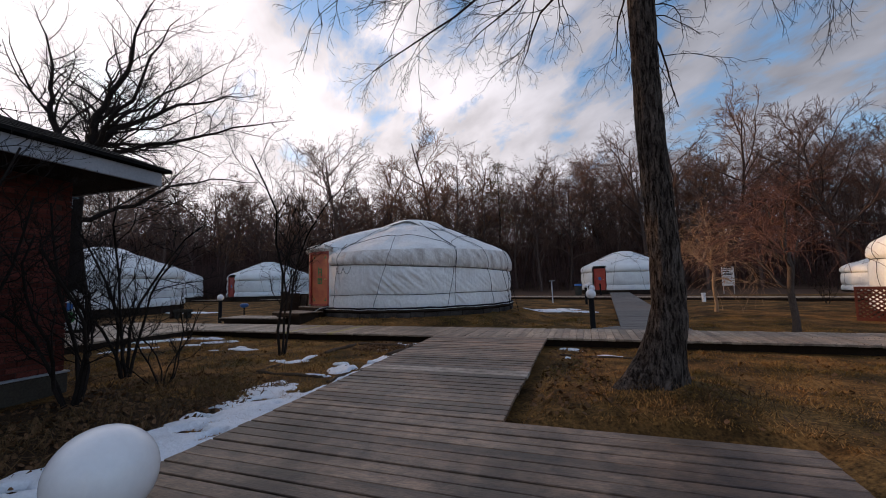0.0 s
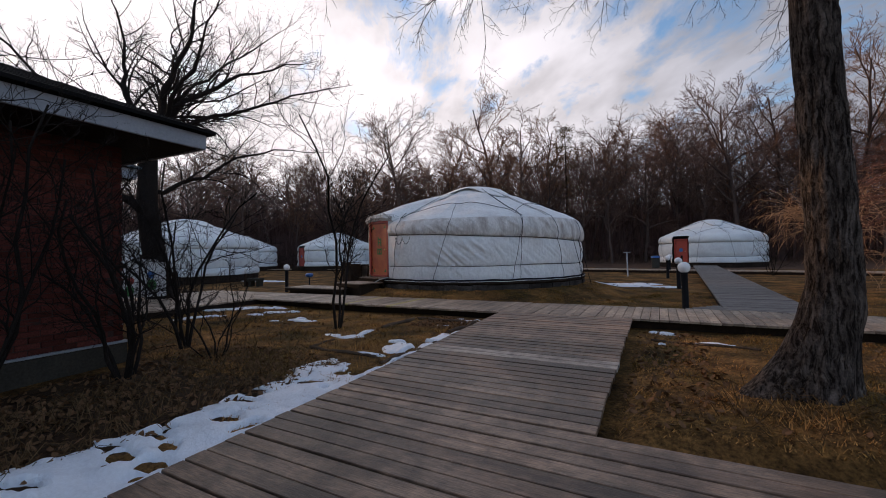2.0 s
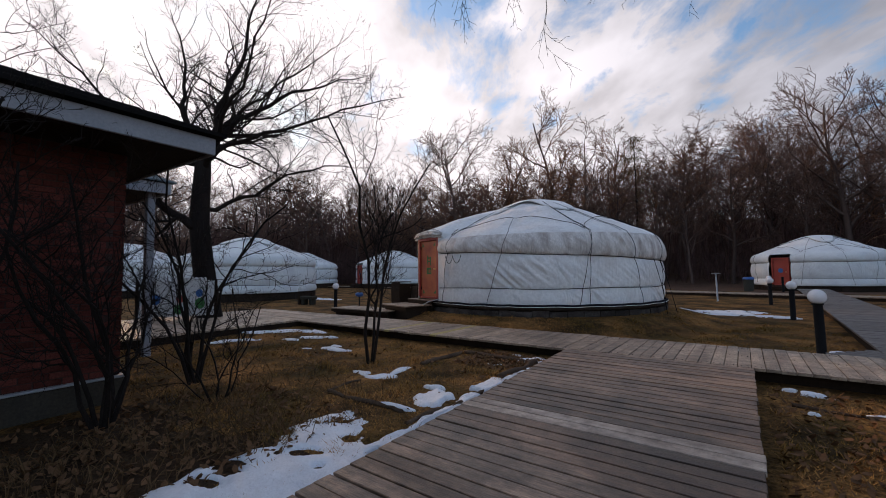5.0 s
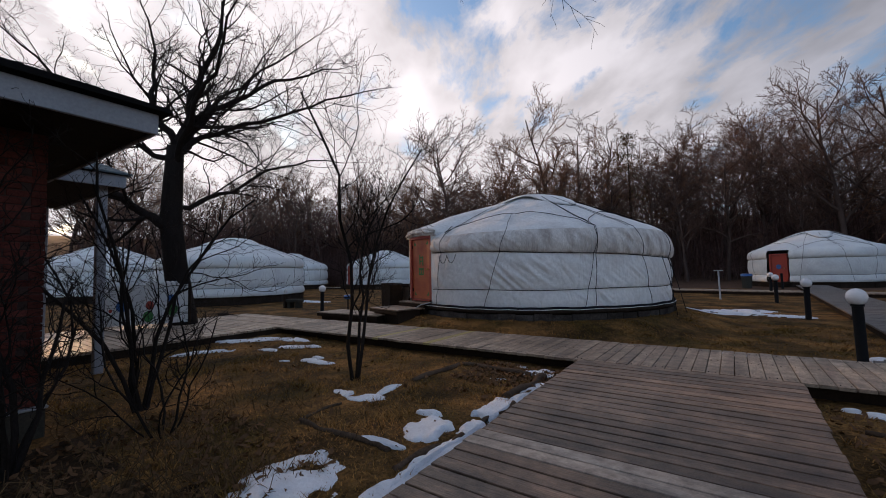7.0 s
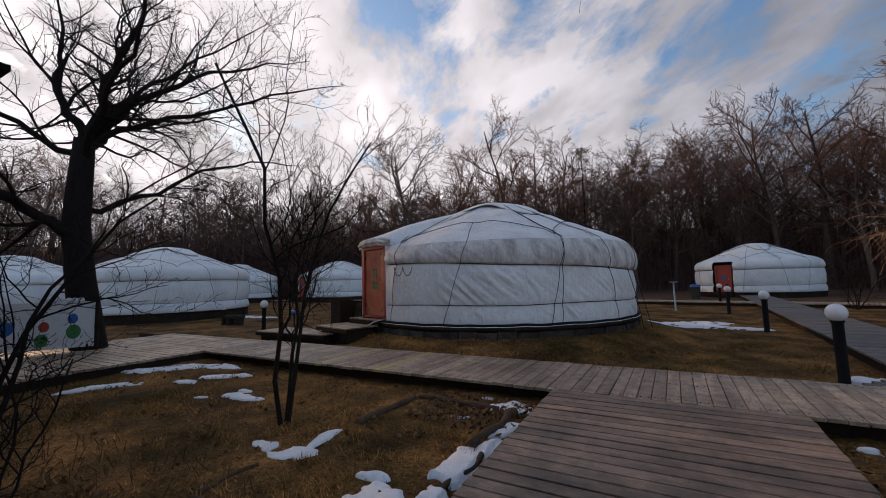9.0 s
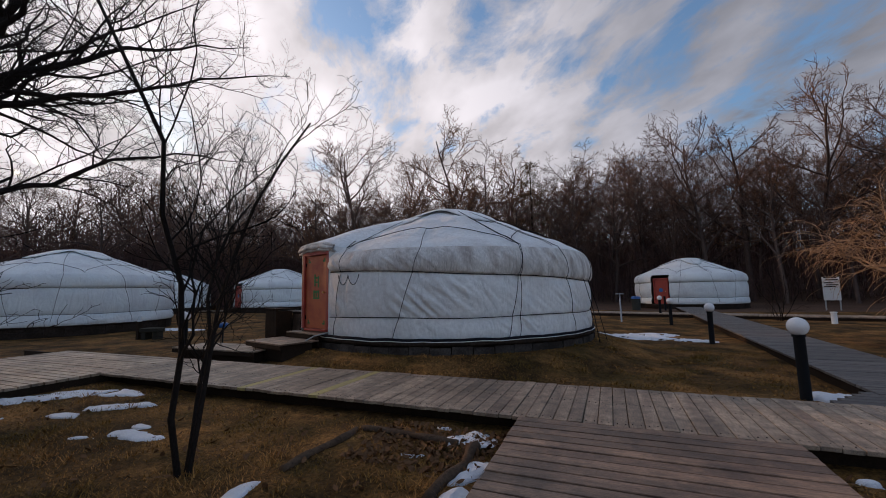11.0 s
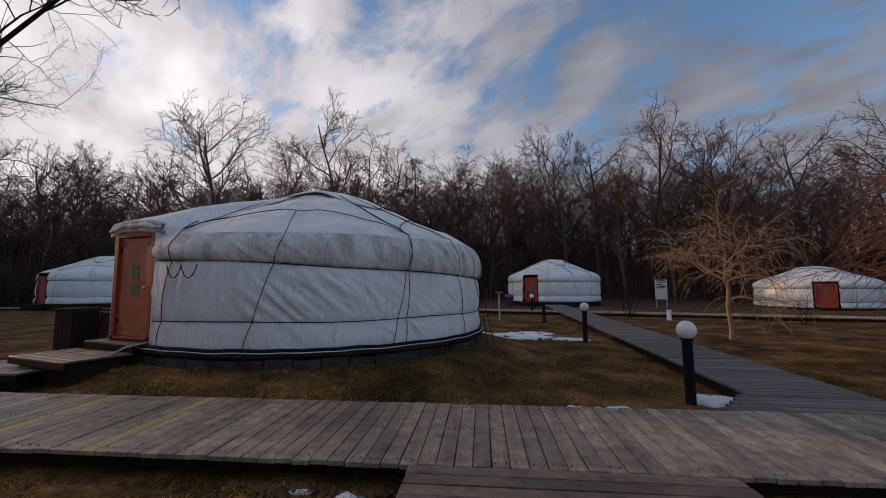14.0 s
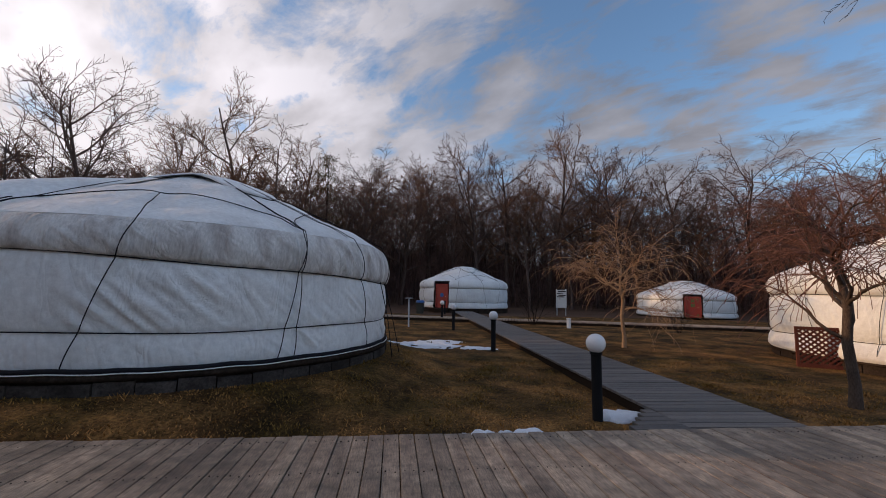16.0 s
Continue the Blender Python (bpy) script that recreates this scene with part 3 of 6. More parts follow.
def yurt(name, m, R, door_at, label, old, full, base=0.55, group="yurts", tall=1.0, ropes=None):
    """A felt-and-canvas yurt on a low plinth. door_at: angle of the door round the yurt, degrees; z = 0 is the plinth's foot."""
    y = new(name)
    y.matrix_basis = m
    tagged(y, label, "yurt", group)
    wall_mat = M_CANVAS if full else M_CANVAS_WHITE
    n = 720 if full else 120
    rows = 26 if full else 8
    da = radians(door_at) % (2 * math.pi)
    half = 0.60 / R
    cut = (da - half, da + half + (0.07 if full else 0))

    def mid(a):
        return 0.17 * math.cos(a + radians(150)) if full else 0.0
    z0, z1, z2, z3 = base, base + 0.42 * tall, base + 1.42 * tall, base + 1.95 * tall
    apex = base + 3.22 * tall
    if full:
        z1, z2, z3, apex = 1.06, 1.88, 2.42, 3.82
    count = 12
    spread = [(da + half * 1.4 + (2 * math.pi - 2.8 * half) * (i + 0.25) / count + 0.014, 0.12 * (1 if i % 2 else -0.6)) for i in range(count)]
    if ropes:
        spread = [(radians(p), radians(q - p)) for p, q in ropes]

    def near_rope(a, width):
        best = min(abs((a - b + math.pi) % (2 * math.pi) - math.pi) for b, _ in spread)
        return math.exp(-(best / width) ** 2)
    if full:
        prof = [(0, base), (R + 0.10, base), (R + 0.115, base - 0.025), (R + 0.11, base - 0.07), (R + 0.04, base - 0.08), (R + 0.04, -0.3)]
    else:
        prof = [(0, base), (R + 0.07, base), (R + 0.085, base - 0.02), (R + 0.085, base - 0.05), (R - 0.02, base - 0.06), (R - 0.02, -0.3)]
    part("plinth", lathe(prof, 72 if full else 40), M_BASE, y, "dark weathered plinth", True)
    rng = random.Random(int(R * 100))
    skirt = bmesh.new()
    boards = 58 if full else 40
    for i in range(boards):
        w = math.pi * (R + 0.05) / boards - 0.006
        m_b = pose(0, 0, 0, 0, 0, 360 * (i + 0.5) / boards)
        box(skirt, R - 0.01, -w, -0.25, R + (0.075 if full else 0.025) + rng.uniform(0, 0.03), w, base - (0.085 if full else 0.052) - rng.uniform(0, 0.03), 0, m_b)
    part("skirting", skirt, M_STONE_BASE if full else M_BASE, y)["kind"] = "stuff"
    if full:
        def wave(t, amp):
            return amp * noise.noise(Vector((math.cos(t * 6.2832) * 9, math.sin(t * 6.2832) * 9, 2)))
        v, f = rope_line(lambda t: ((R + 0.075 + wave(t, 0.02)) * math.cos(t * 6.2832), (R + 0.075 + wave(t, 0.02)) * math.sin(t * 6.2832), base + 0.035 + wave(t, 0.02)), 240, 0.03)
        part_mesh("ground_rope", mesh_from("ground_rope", v, f, M_ROPE, True), y)
        v, f = rope_line(lambda t: ((R + 0.105) * math.cos(t * 6.2832), (R + 0.105) * math.sin(t * 6.2832), base + 0.006 + wave(t, 0.016)), 240, 0.008)
        part_mesh("hem", mesh_from("hem", v, f, M_CANVAS, True), y, "pale canvas hem at the wall's foot")
    lean_in = 0.075 if full else 0.07
    pinch = (lambda a: near_rope(a, 0.045)) if full else None
    for nm, a, b, bul, sd, mat, inw in (("lower_wall_canvas", z0, z1, 0.05 if full else 0.085, 1, wall_mat, 0), ("middle_wall_canvas", z1, z2, 0.065 if full else 0.10, 2, wall_mat, 0), ("valance", z2, z3, 0.115, 3, M_CANVAS_DULL if old else wall_mat, lean_in)):
        v, f = yurt_band(R, a, b, bul, sd + R, n, rows, cut, mid if a == z2 else None, mid if b == z2 else None, pinch, inw, 0.07 if a == z0 and not full else 0.0)
        part_mesh(nm, mesh_from(nm, v, f, mat, True), y)
    # roof: slightly domed, puffed up between the ropes
    r0, r1 = R - lean_in + 0.01, 0.72

    def roof_z(r):
        t = min(1, max(0, (r0 - r) / (r0 - r1)))
        return z3 + (apex - 0.14 - z3) * (t + 0.03 * math.sin(math.pi * t) + 0.022 * math.sin(math.pi * min(1, t * 5)))
    verts, faces = [], []
    rings = 34 if full else 14
    for k in range(rings + 1):
        t = k / rings
        r = r0 * (1 - t) + r1 * t
        for i in range(n):
            a = 2 * math.pi * i / n
            c, s = math.cos(a), math.sin(a)
            crease = 0.5 - min(1.0, abs(noise.noise(Vector((c * r * 2.6, s * r * 2.6, R)))) * 2.5)
            d = 0.04 * noise.noise(Vector((c * r * 1.3, s * r * 1.3, R))) + 0.02 * crease + 0.006 * noise.noise(Vector((c * r * 8, s * r * 8, R)))
            d *= min(1, t * 8)
            if full:
                d += 0.032 * math.sin(math.pi * min(1, t * 1.3)) ** 0.6 * (1 - near_rope(a, 0.13)) - 0.025 * near_rope(a, 0.05) * max(0, 1 - t * 3)
            verts.append((r * c, r * s, roof_z(r) + d))
    for k in range(rings):
        for i in range(n):
            j = (i + 1) % n
            faces.append((k * n + i, k * n + j, (k + 1) * n + j, (k + 1) * n + i))
    faces.append(tuple(rings * n + i for i in range(n)))
    part_mesh("roof_canvas", mesh_from("roof_canvas", verts, faces, wall_mat, True), y)
    # four-cornered cap over the crown, its edges drawn in between the corners
    corner = radians(-37) if ropes else da + 0.8
    def cap_edge(a):
        return 0.95 + 0.95 * abs(math.cos(2 * (a - corner))) ** 2.6
    cn, cr = (160, 14) if full else (64, 7)
    verts, faces = [], []
    for k in range(cr + 1):
        for i in range(cn):
            a = 2 * math.pi * i / cn
            r = max(0.02, cap_edge(a) * k / cr)
            lift = 0.012 + 0.05 * (k / cr) ** 3 * (1 - abs(math.cos(2 * (a - corner)))) + 0.012 * noise.noise(Vector((math.cos(a) * r * 3, math.sin(a) * r * 3, 8)))
            verts.append((r * math.cos(a), r * math.sin(a), roof_z(max(r, r1)) + 0.032 + lift + (0.09 * (1 - (r / r1) ** 2) if r < r1 else 0)))
    for i in range(cn):
        x, yy, z = verts[cr * cn + i]
        verts.append((x * 0.985, yy * 0.985, z - 0.03))
    for k in range(cr + 1):
        for i in range(cn):
            j = (i + 1) % cn
            faces.append((k * cn + i, k * cn + j, (k + 1) * cn + j, (k + 1) * cn + i))
    faces.append(tuple(range(cn)))
    part_mesh("crown_cap", mesh_from("crown_cap", verts, faces, wall_mat, True), y, "square canvas cap over the crown")
    rr = 0.0068 if full else 0.0065
    edge = [(Vector(verts[cr * cn + i % cn]) + Vector((0, 0, -0.035)), rr * 1.2) for i in range(cn + 1)]
    part_mesh("cap_rope", mesh_from("cap_rope", *tubes([edge], lambda q: 5), M_ROPE, True), y)
    for k in range(4):
        a0 = corner + k * math.pi / 2
        pts = []
        for q in range(13):
            r = 1.86 + (R - 0.06 - 1.86) * q / 12
            a = a0 + 0.10 * q / 12
            pts.append((Vector((r * math.cos(a), r * math.sin(a), roof_z(r) + 0.055)), rr * 0.8))
        part_mesh("rope", mesh_from("rope", *tubes([pts], lambda q: 5), M_ROPE, True), y)
    for nm, z, off in (("girth_rope", z1, 0.03), ("girth_rope", z2, 0.03)):
        pts = []
        for k in range(161):
            a = cut[1] + (2 * math.pi - cut[1] + cut[0]) * k / 160
            pts.append((Vector(((R + off) * math.cos(a), (R + off) * math.sin(a), z + 0.012 * math.sin(a * 7) + (mid(a) if z == z2 else 0))), rr * 1.2))
        v, f = tubes([pts], lambda q: 5)
        part_mesh(nm, mesh_from(nm, v, f, M_ROPE, True), y)
    # ropes that run over the roof and down the wall, and the scalloped seam between them
    for num, (a0, lean) in enumerate(spread):
        pts = []
        start = 0.71 * R if ropes and num == 0 else 1.0
        for k in range(25):
            t = k / 24
            r = start * (1 - t) + (R - 0.03) * t
            a = a0 - (0.04 if start > 1.5 else 0.12) * (1 - t)
            pts.append((Vector((r * math.cos(a), r * math.sin(a), roof_z(r) + 0.045)), rr))
        for k in range(1, 29):
            t = k / 28
            z = z3 - (z3 - base - 0.02) * t
            a = a0 + lean * t
            zm = z2 + mid(a)
            f = ((z - zm) / (z3 - zm)) if z > zm else ((z - z1) / (zm - z1)) if z > z1 else ((z - z0) / (z1 - z0))
            f = min(1, max(0, f))
            b = 0.115 if z > zm else (0.065 if full else 0.10) if z > z1 else (0.05 if full else 0.085)
            r = R + 0.03 + b * max(0.0, math.sin(math.pi * f)) ** 0.55 - (lean_in * f ** 2.4 if z > zm else 0)
            pts.append((Vector((r * math.cos(a), r * math.sin(a), z)), rr))
        v, f = tubes([pts], lambda q: 5)
        part_mesh("rope", mesh_from("rope", v, f, M_ROPE, True), y)
    low0 = radians(-107) if ropes else da + 0.3
    pts = []
    for k in range(6 * 32 + 1):
        u = k / 32
        a = low0 + u * math.pi / 3
        q = abs(math.sin(math.pi * u))
        r = R * (0.968 - 0.285 * q ** 0.62) + 0.16 * math.exp(-((u % 1 - 0.5) / 0.07) ** 2)
        pts.append((Vector((r * math.cos(a), r * math.sin(a), roof_z(r) + 0.055)), rr * 1.25))
    v, f = tubes([pts], lambda q: 5)
    part_mesh("seam_rope", mesh_from("seam_rope", v, f, M_ROPE, True), y)
    return y, da


def yurt_door(parent, m, w, h, panel, label, emblem=None, open_dark=False):
    """Framed door leaf in its own plane: x along the door, y out of it, z up from the sill."""
    bm = bmesh.new()
    for b in ((-w / 2 - 0.09, -0.35, 0, -w / 2, 0.05, h + 0.09), (w / 2, -0.35, 0, w / 2 + 0.09, 0.05, h + 0.09), (-w / 2, -0.35, h, w / 2, 0.05, h + 0.09), (-w / 2, -0.35, -0.05, w / 2, 0.05, 0.0)):
        box(bm, *b, bevel=0.006)
    fr = part("door_frame", bm, M_RED, parent, "red painted door frame")
    fr.matrix_basis = m
    bm = bmesh.new()
    box(bm, -w / 2 + 0.006, -0.05, 0.005, w / 2 - 0.006, 0.0, h - 0.006, 0.005)
    leaf = part("door", bm, panel, parent, label)
    leaf.matrix_basis = m
    bm = bmesh.new()
    bmesh.ops.create_uvsphere(bm, u_segments=12, v_segments=8, radius=0.028, matrix=Matrix.Translation((-w / 2 + 0.09, 0.055, h * 0.49)))
    bmesh.ops.create_cone(bm, segments=10, radius1=0.012, radius2=0.012, depth=0.05, cap_ends=True, matrix=pose(-w / 2 + 0.09, 0.025, h * 0.49, 90))
    part("door_knob", bm, M_BRASS, leaf, "brass door knob", True)
    for z in (0.2, h - 0.25):
        bm = bmesh.new()
        box(bm, w / 2 - 0.03, 0.0, z, w / 2 + 0.012, 0.012, z + 0.09)
        part("hinge", bm, M_BLACK, leaf)
    if emblem == "green":
        bars = [(-0.10, 0.92, -0.05, 1.18), (0.04, 0.95, 0.09, 1.22), (-0.048, 1.02, 0.038, 1.06), (-0.048, 1.12, 0.038, 1.16), (-0.12, 0.66, 0.12, 0.70), (-0.11, 0.702, -0.07, 0.86), (0.07, 0.702, 0.12, 0.86), (-0.068, 0.80, 0.068, 0.85), (-0.02, 0.702, 0.03, 0.798)]
        for sx in (-1, 1):
            for zz in (0.1, h - 0.16):
                bars += [(sx * (w / 2 - 0.14) - 0.045, zz, sx * (w / 2 - 0.14) + 0.045, zz + 0.04), (sx * (w / 2 - 0.12) - 0.02, zz + 0.042, sx * (w / 2 - 0.12) + 0.02, zz + 0.09)]
        for x0, z0, x1, z1 in bars:
            bm = bmesh.new()
            box(bm, x0, 0.0, z0, x1, 0.004, z1)
            part("ornament", bm, M_GREEN, leaf, "green painted ornament")
    elif emblem == "blue":
        bm = bmesh.new()
        bmesh.ops.create_cone(bm, segments=6, radius1=0.16, radius2=0.16, depth=0.006, cap_ends=True, matrix=pose(0, 0.003, h * 0.55, 90))
        part("emblem", bm, M_BLUE, leaf, "blue painted hexagon")
    return leaf


def near_yurt():
    y, da = yurt("yurt", pose(-6.25, 14.3, 0.0), 3.63, math.degrees(math.atan2(-2.9, -2.15)), "large off-white canvas yurt lashed with dark ropes", True, True, 0.62, ropes=((-77, -86), (-46, -47.3), (-45.4, -51), (-28.7, -22.3), (-105, -110), (-8, -2), (14, 12), (45, 38), (75, 72), (105, 110), (135, 130), (165, 168), (190, 186), (220, 216)))
    tagged(y, "large off-white canvas yurt lashed with dark ropes, orange-red door", "yurt")
    m = Matrix.Translation((6.25, -14.3, 0)) @ Matrix.Translation((-8.29, 11.22, 0.77)) @ pose(0, 0, 0, 0, 0, 180 - 17)
    yurt_door(y, m, 0.86, 1.65, M_RED_SUNLIT, "red painted door, low sun's orange in its colour, green ornament", "green")
    # padded canvas jambs, a rolled hood, and the roof canvas drawn out over the door
    for sx, wide, deep in ((-1, 0.40, 1.0), (1, 0.20, 1.0)):
        verts, faces = [], []
        nu, nv = 18, 40
        for j in range(nv + 1):
            for i in range(nu + 1):
                u, v = i / nu, j / nv
                q = canvas_fold(u * 0.9 + sx, v * 1.9, 0.5, 31) * 0.8 * min(1, u * 4)
                ang = u * math.pi / 2
                verts.append((sx * (0.525 + (wide + q) * math.sin(ang)), 0.045 - deep * (1 - math.cos(ang)) + q * 0.5, -0.14 + 1.92 * v + 0.02 * math.sin(u * 5)))
        for j in range(nv):
            for i in range(nu):
                k = j * (nu + 1) + i
                faces.append((k, k + 1, k + nu + 2, k + nu + 1) if sx > 0 else (k, k + nu + 1, k + nu + 2, k + 1))
        part_mesh("door_jamb_canvas", mesh_from("door_jamb_canvas", verts, faces, M_CANVAS, True), y, "canvas wrapped round the door post", m)
    for k, (z, out, r) in enumerate(((1.775, 0.055, 0.042), (1.835, 0.085, 0.05), (1.90, 0.06, 0.045))):
        pts = [(Vector((-0.68 + 1.36 * q / 24, out - 0.05 * abs(q / 12 - 1) ** 3 + 0.012 * math.sin(q * 1.1 + k), z - 0.07 * abs(q / 12 - 1) ** 2.5 + 0.01 * math.sin(q * 0.8 + k * 2))), r * (1 + 0.07 * math.sin(q * 0.9 + k * 3)) * (1 - 0.4 * abs(q / 12 - 1) ** 4)) for q in range(25)]
        part_mesh("door_hood", mesh_from("door_hood", *tubes([pts], lambda q: 10), M_CANVAS_DULL, True), y, "rolled canvas above the door", m)
    verts, faces = [], []
    nu, nv = 32, 24
    for j in range(nv + 1):
        v = j / nv
        for i in range(nu + 1):
            u = i / nu * 2 - 1
            edge = m @ Vector((-u * 0.84, 0.06 - 0.34 * u * u, 1.93 - 0.20 * u * u))
            a = da + u * 0.50
            top = Vector((1.35 * math.cos(a), 1.35 * math.sin(a), 3.46))
            p = top.lerp(edge, v)
            far = min(1, max(0, (3.565 - math.hypot(p.x, p.y)) / 2.845))
            lie = 2.43 + 1.26 * (far + 0.03 * math.sin(math.pi * far))
            p.z = max(lie, p.z - (p.z - lie) * u ** 4 * math.sin(math.pi * min(1, v * 1.2)) ** 0.5) if v < 0.8 else p.z
            p = p + Vector((0, 0, 0.07 * math.sin(math.pi * v) * (1 - u * u) + 0.03 * noise.noise(Vector((u * 3, v * 4, 1))) + 0.014 * noise.noise(Vector((u * 9, v * 5, 3)))))
            verts.append(p)
    for j in range(nv):
        for i in range(nu):
            k = j * (nu + 1) + i
            faces.append((k, k + nu + 1, k + nu + 2, k + 1))
    base = len(verts)
    for i in range(nu + 1):
        verts.append(verts[nv * (nu + 1) + i] - Vector((0, 0, 0.06 + 0.30 * abs(i / nu * 2 - 1) ** 2)))
    for i in range(nu):
        k = nv * (nu + 1) + i
        faces.append((k, base + i, base + i + 1, k + 1))
    part_mesh("door_canopy", mesh_from("door_canopy", verts, faces, M_CANVAS, True), y, "roof canvas drawn out over the door")
    # a cord looped up under the valance
    pts = []
    for k in range(41):
        t = k / 40
        a = radians(-106 + 9 * t)
        z = 1.92 - 0.20 * abs(math.sin(t * math.pi * 2)) ** 0.7
        pts.append((Vector((3.76 * math.cos(a), 3.76 * math.sin(a), z)), 0.008))
    part_mesh("cord", mesh_from("cord", *tubes([pts], lambda q: 5), M_ROPE, True), y, "dark cord looped under the valance")
    return y


near_yurt()


def far_yurt(x, y, R, face, label, emblem="blue", base=0.45, panel=None, tall=1.0):
    ob, da = yurt("yurt", pose(x, y, ground_z(x, y) - 0.02), R, face, label, False, False, base, tall=tall)
    d = R - 0.02
    m = Matrix.Translation((d * math.cos(da), d * math.sin(da), base + 0.06)) @ pose(0, 0, 0, 0, 0, math.degrees(da) - 90)
    yurt_door(ob, m, 0.84, 1.58 * tall, panel or M_RED, "red painted door", emblem)
    bm = bmesh.new()
    box(bm, -0.6, 0.06, -base + 0.02, 0.6, 0.75, -0.10, 0.015)
    st = part("step", bm, M_WOOD_DARK, ob, "dark timber doorstep")
    st.matrix_basis = m
    return ob


def towards(x, y, cx=-2.0, cy=5.0, off=0):
    return math.degrees(math.atan2(cy - y, cx - x)) + off


far_yurt(3.1, 37.6, 3.42, towards(3.1, 37.6, off=-28), "white canvas yurt with red door at the boardwalk's end", base=0.36)
far_yurt(19.6, 34.2, 3.2, towards(19.6, 34.2, off=8), "white canvas yurt with dark red door", base=0.12, tall=0.82, emblem="green")
far_yurt(11.1, 13.9, 3.5, towards(11.1, 13.9, off=100), "sunlit off-white canvas yurt behind a lattice screen", base=0.25)
far_yurt(-24.5, 14.3, 3.7, towards(-24.5, 14.3, off=165), "pale canvas yurt behind the bare tree")
far_yurt(-35.2, 11.2, 3.6, towards(-35.2, 11.2, off=165), "pale canvas yurt in shade")
far_yurt(-28.8, 31.2, 3.6, towards(-28.8, 31.2, off=-65), "pale canvas yurt at the wood's edge")
far_yurt(-38.0, 27.0, 3.5, towards(-38.0, 27.0, off=165), "pale canvas yurt far off by the trees")


# ---- bollard lamps ----
def bollard():
    b = new("bollard_lamp")
    tagged(b, "black bollard lamp with white glass globe", "lamp", "bollard lamps")
    part("post", lathe([(0, -0.1), (0.062, -0.1), (0.062, 0.80), (0.058, 0.815), (0, 0.815)], 20), M_BLACK, b, "", True)
    part("collar", lathe([(0.0, 0.815), (0.075, 0.815), (0.075, 0.84), (0.06, 0.845), (0, 0.845)], 20), M_BLACK, b, "", True)
    pr = [(0.118 * math.sin(math.pi * k / 18), 0.945 - 0.118 * math.cos(math.pi * k / 18)) for k in range(19)]
    pr[0], pr[-1] = (0, pr[0][1]), (0, pr[-1][1])
    part("globe", lathe(pr, 32), M_GLOBE, b, "white opal glass globe", True)
    return b


first = bollard()
first.matrix_basis = pose(0.11, 10.47, 0.08, 0.8, -1.0)
for x, y, z in ((0.19, 16.0, 0.08), (-0.03, 21.6, 0.08), (-12.65, 11.25, 0.08), (-1.15, 0.70, -0.005), (0.15, 27.0, 0.08)):
    copy_thing(first, pose(x, y, z, random.uniform(-1, 1), random.uniform(-1, 1), random.uniform(0, 360)))


# ---- trees ----
def big_tree():
    """The thick trunk with furrowed bark beside the deck."""
    rng = random.Random(5)
    verts, faces = [], []
    rows, n = 120, 72

    def centre(z):
        return -0.16 * (1 - smooth_step(-0.1, 1.0, z)) - 0.07 * smooth_step(1.2, 4.6, z) + 0.015 * math.sin(z * 1.7)
    for k in range(rows + 1):
        t = k / rows
        z = -0.15 + 7.2 * t
        zz = max(z, 0)
        r0 = 0.140 - 0.015 * t + 0.17 * math.exp(-zz / 0.30) + 0.045 * math.exp(-zz / 1.1)
        for i in range(n):
            a = 2 * math.pi * i / n
            lobes = 1 + (0.15 * math.sin(a * 4 + 0.6) + 0.12 * math.sin(a * 3 + 2)) * math.exp(-zz / 0.35)
            tw = a + 0.12 * z
            ridge = abs(noise.noise(Vector((math.cos(tw) * 5.0, math.sin(tw) * 5.0, z * 2.0))))
            fur = 0.018 * (0.5 - min(1, ridge * 3.2)) + 0.010 * noise.noise(Vector((math.cos(a) * 14, math.sin(a) * 14, z * 6)))
            root = 0.20 * math.exp(-zz / 0.30) * max(0.0, -math.cos(a + 0.25)) ** 2
            r = r0 * lobes - fur + root
            verts.append((centre(z) + r * math.cos(a), r * math.sin(a), z))
    for k in range(rows):
        for i in range(n):
            j = (i + 1) % n
            faces.append((k * n + i, k * n + j, (k + 1) * n + j, (k + 1) * n + i))
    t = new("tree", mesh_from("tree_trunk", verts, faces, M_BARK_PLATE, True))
    t.matrix_basis = pose(0.80, 4.85, 0.14)
    tagged(t, "tall bare tree with thick furrowed grey-brown bark", "tree")
    out = []
    for k, (z, yaw, up, ln) in enumerate(((4.7, 15, 0.35, 3.0), (4.9, 120, 0.4, 3.4), (4.8, -35, 0.35, 2.8), (5.0, 195, 0.30, 3.6), (5.2, 165, 0.25, 3.9), (5.1, 75, 0.25, 3.2), (5.5, -80, 0.3, 2.6), (5.6, 150, 0.2, 3.6), (5.7, 10, 0.3, 3.4), (5.5, 95, 0.2, 3.2), (5.9, 40, 0.2, 3.6), (5.8, 215, 0.2, 3.4), (6.0, 180, 0.15, 3.8), (6.1, -15, 0.15, 3.4))):
        a = radians(yaw)
        grow(rng, (centre(z), 0, z), (math.cos(a), math.sin(a), up), ln, 0.030, 1, 4, out, kids=(0, 0, 9, 6, 4), bend=0.22, rise=-0.05, droop=0.06, ratio=0.50)
    v, f = tubes([p for l, p in out], sides)
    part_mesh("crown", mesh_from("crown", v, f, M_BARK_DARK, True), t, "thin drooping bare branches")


big_tree()


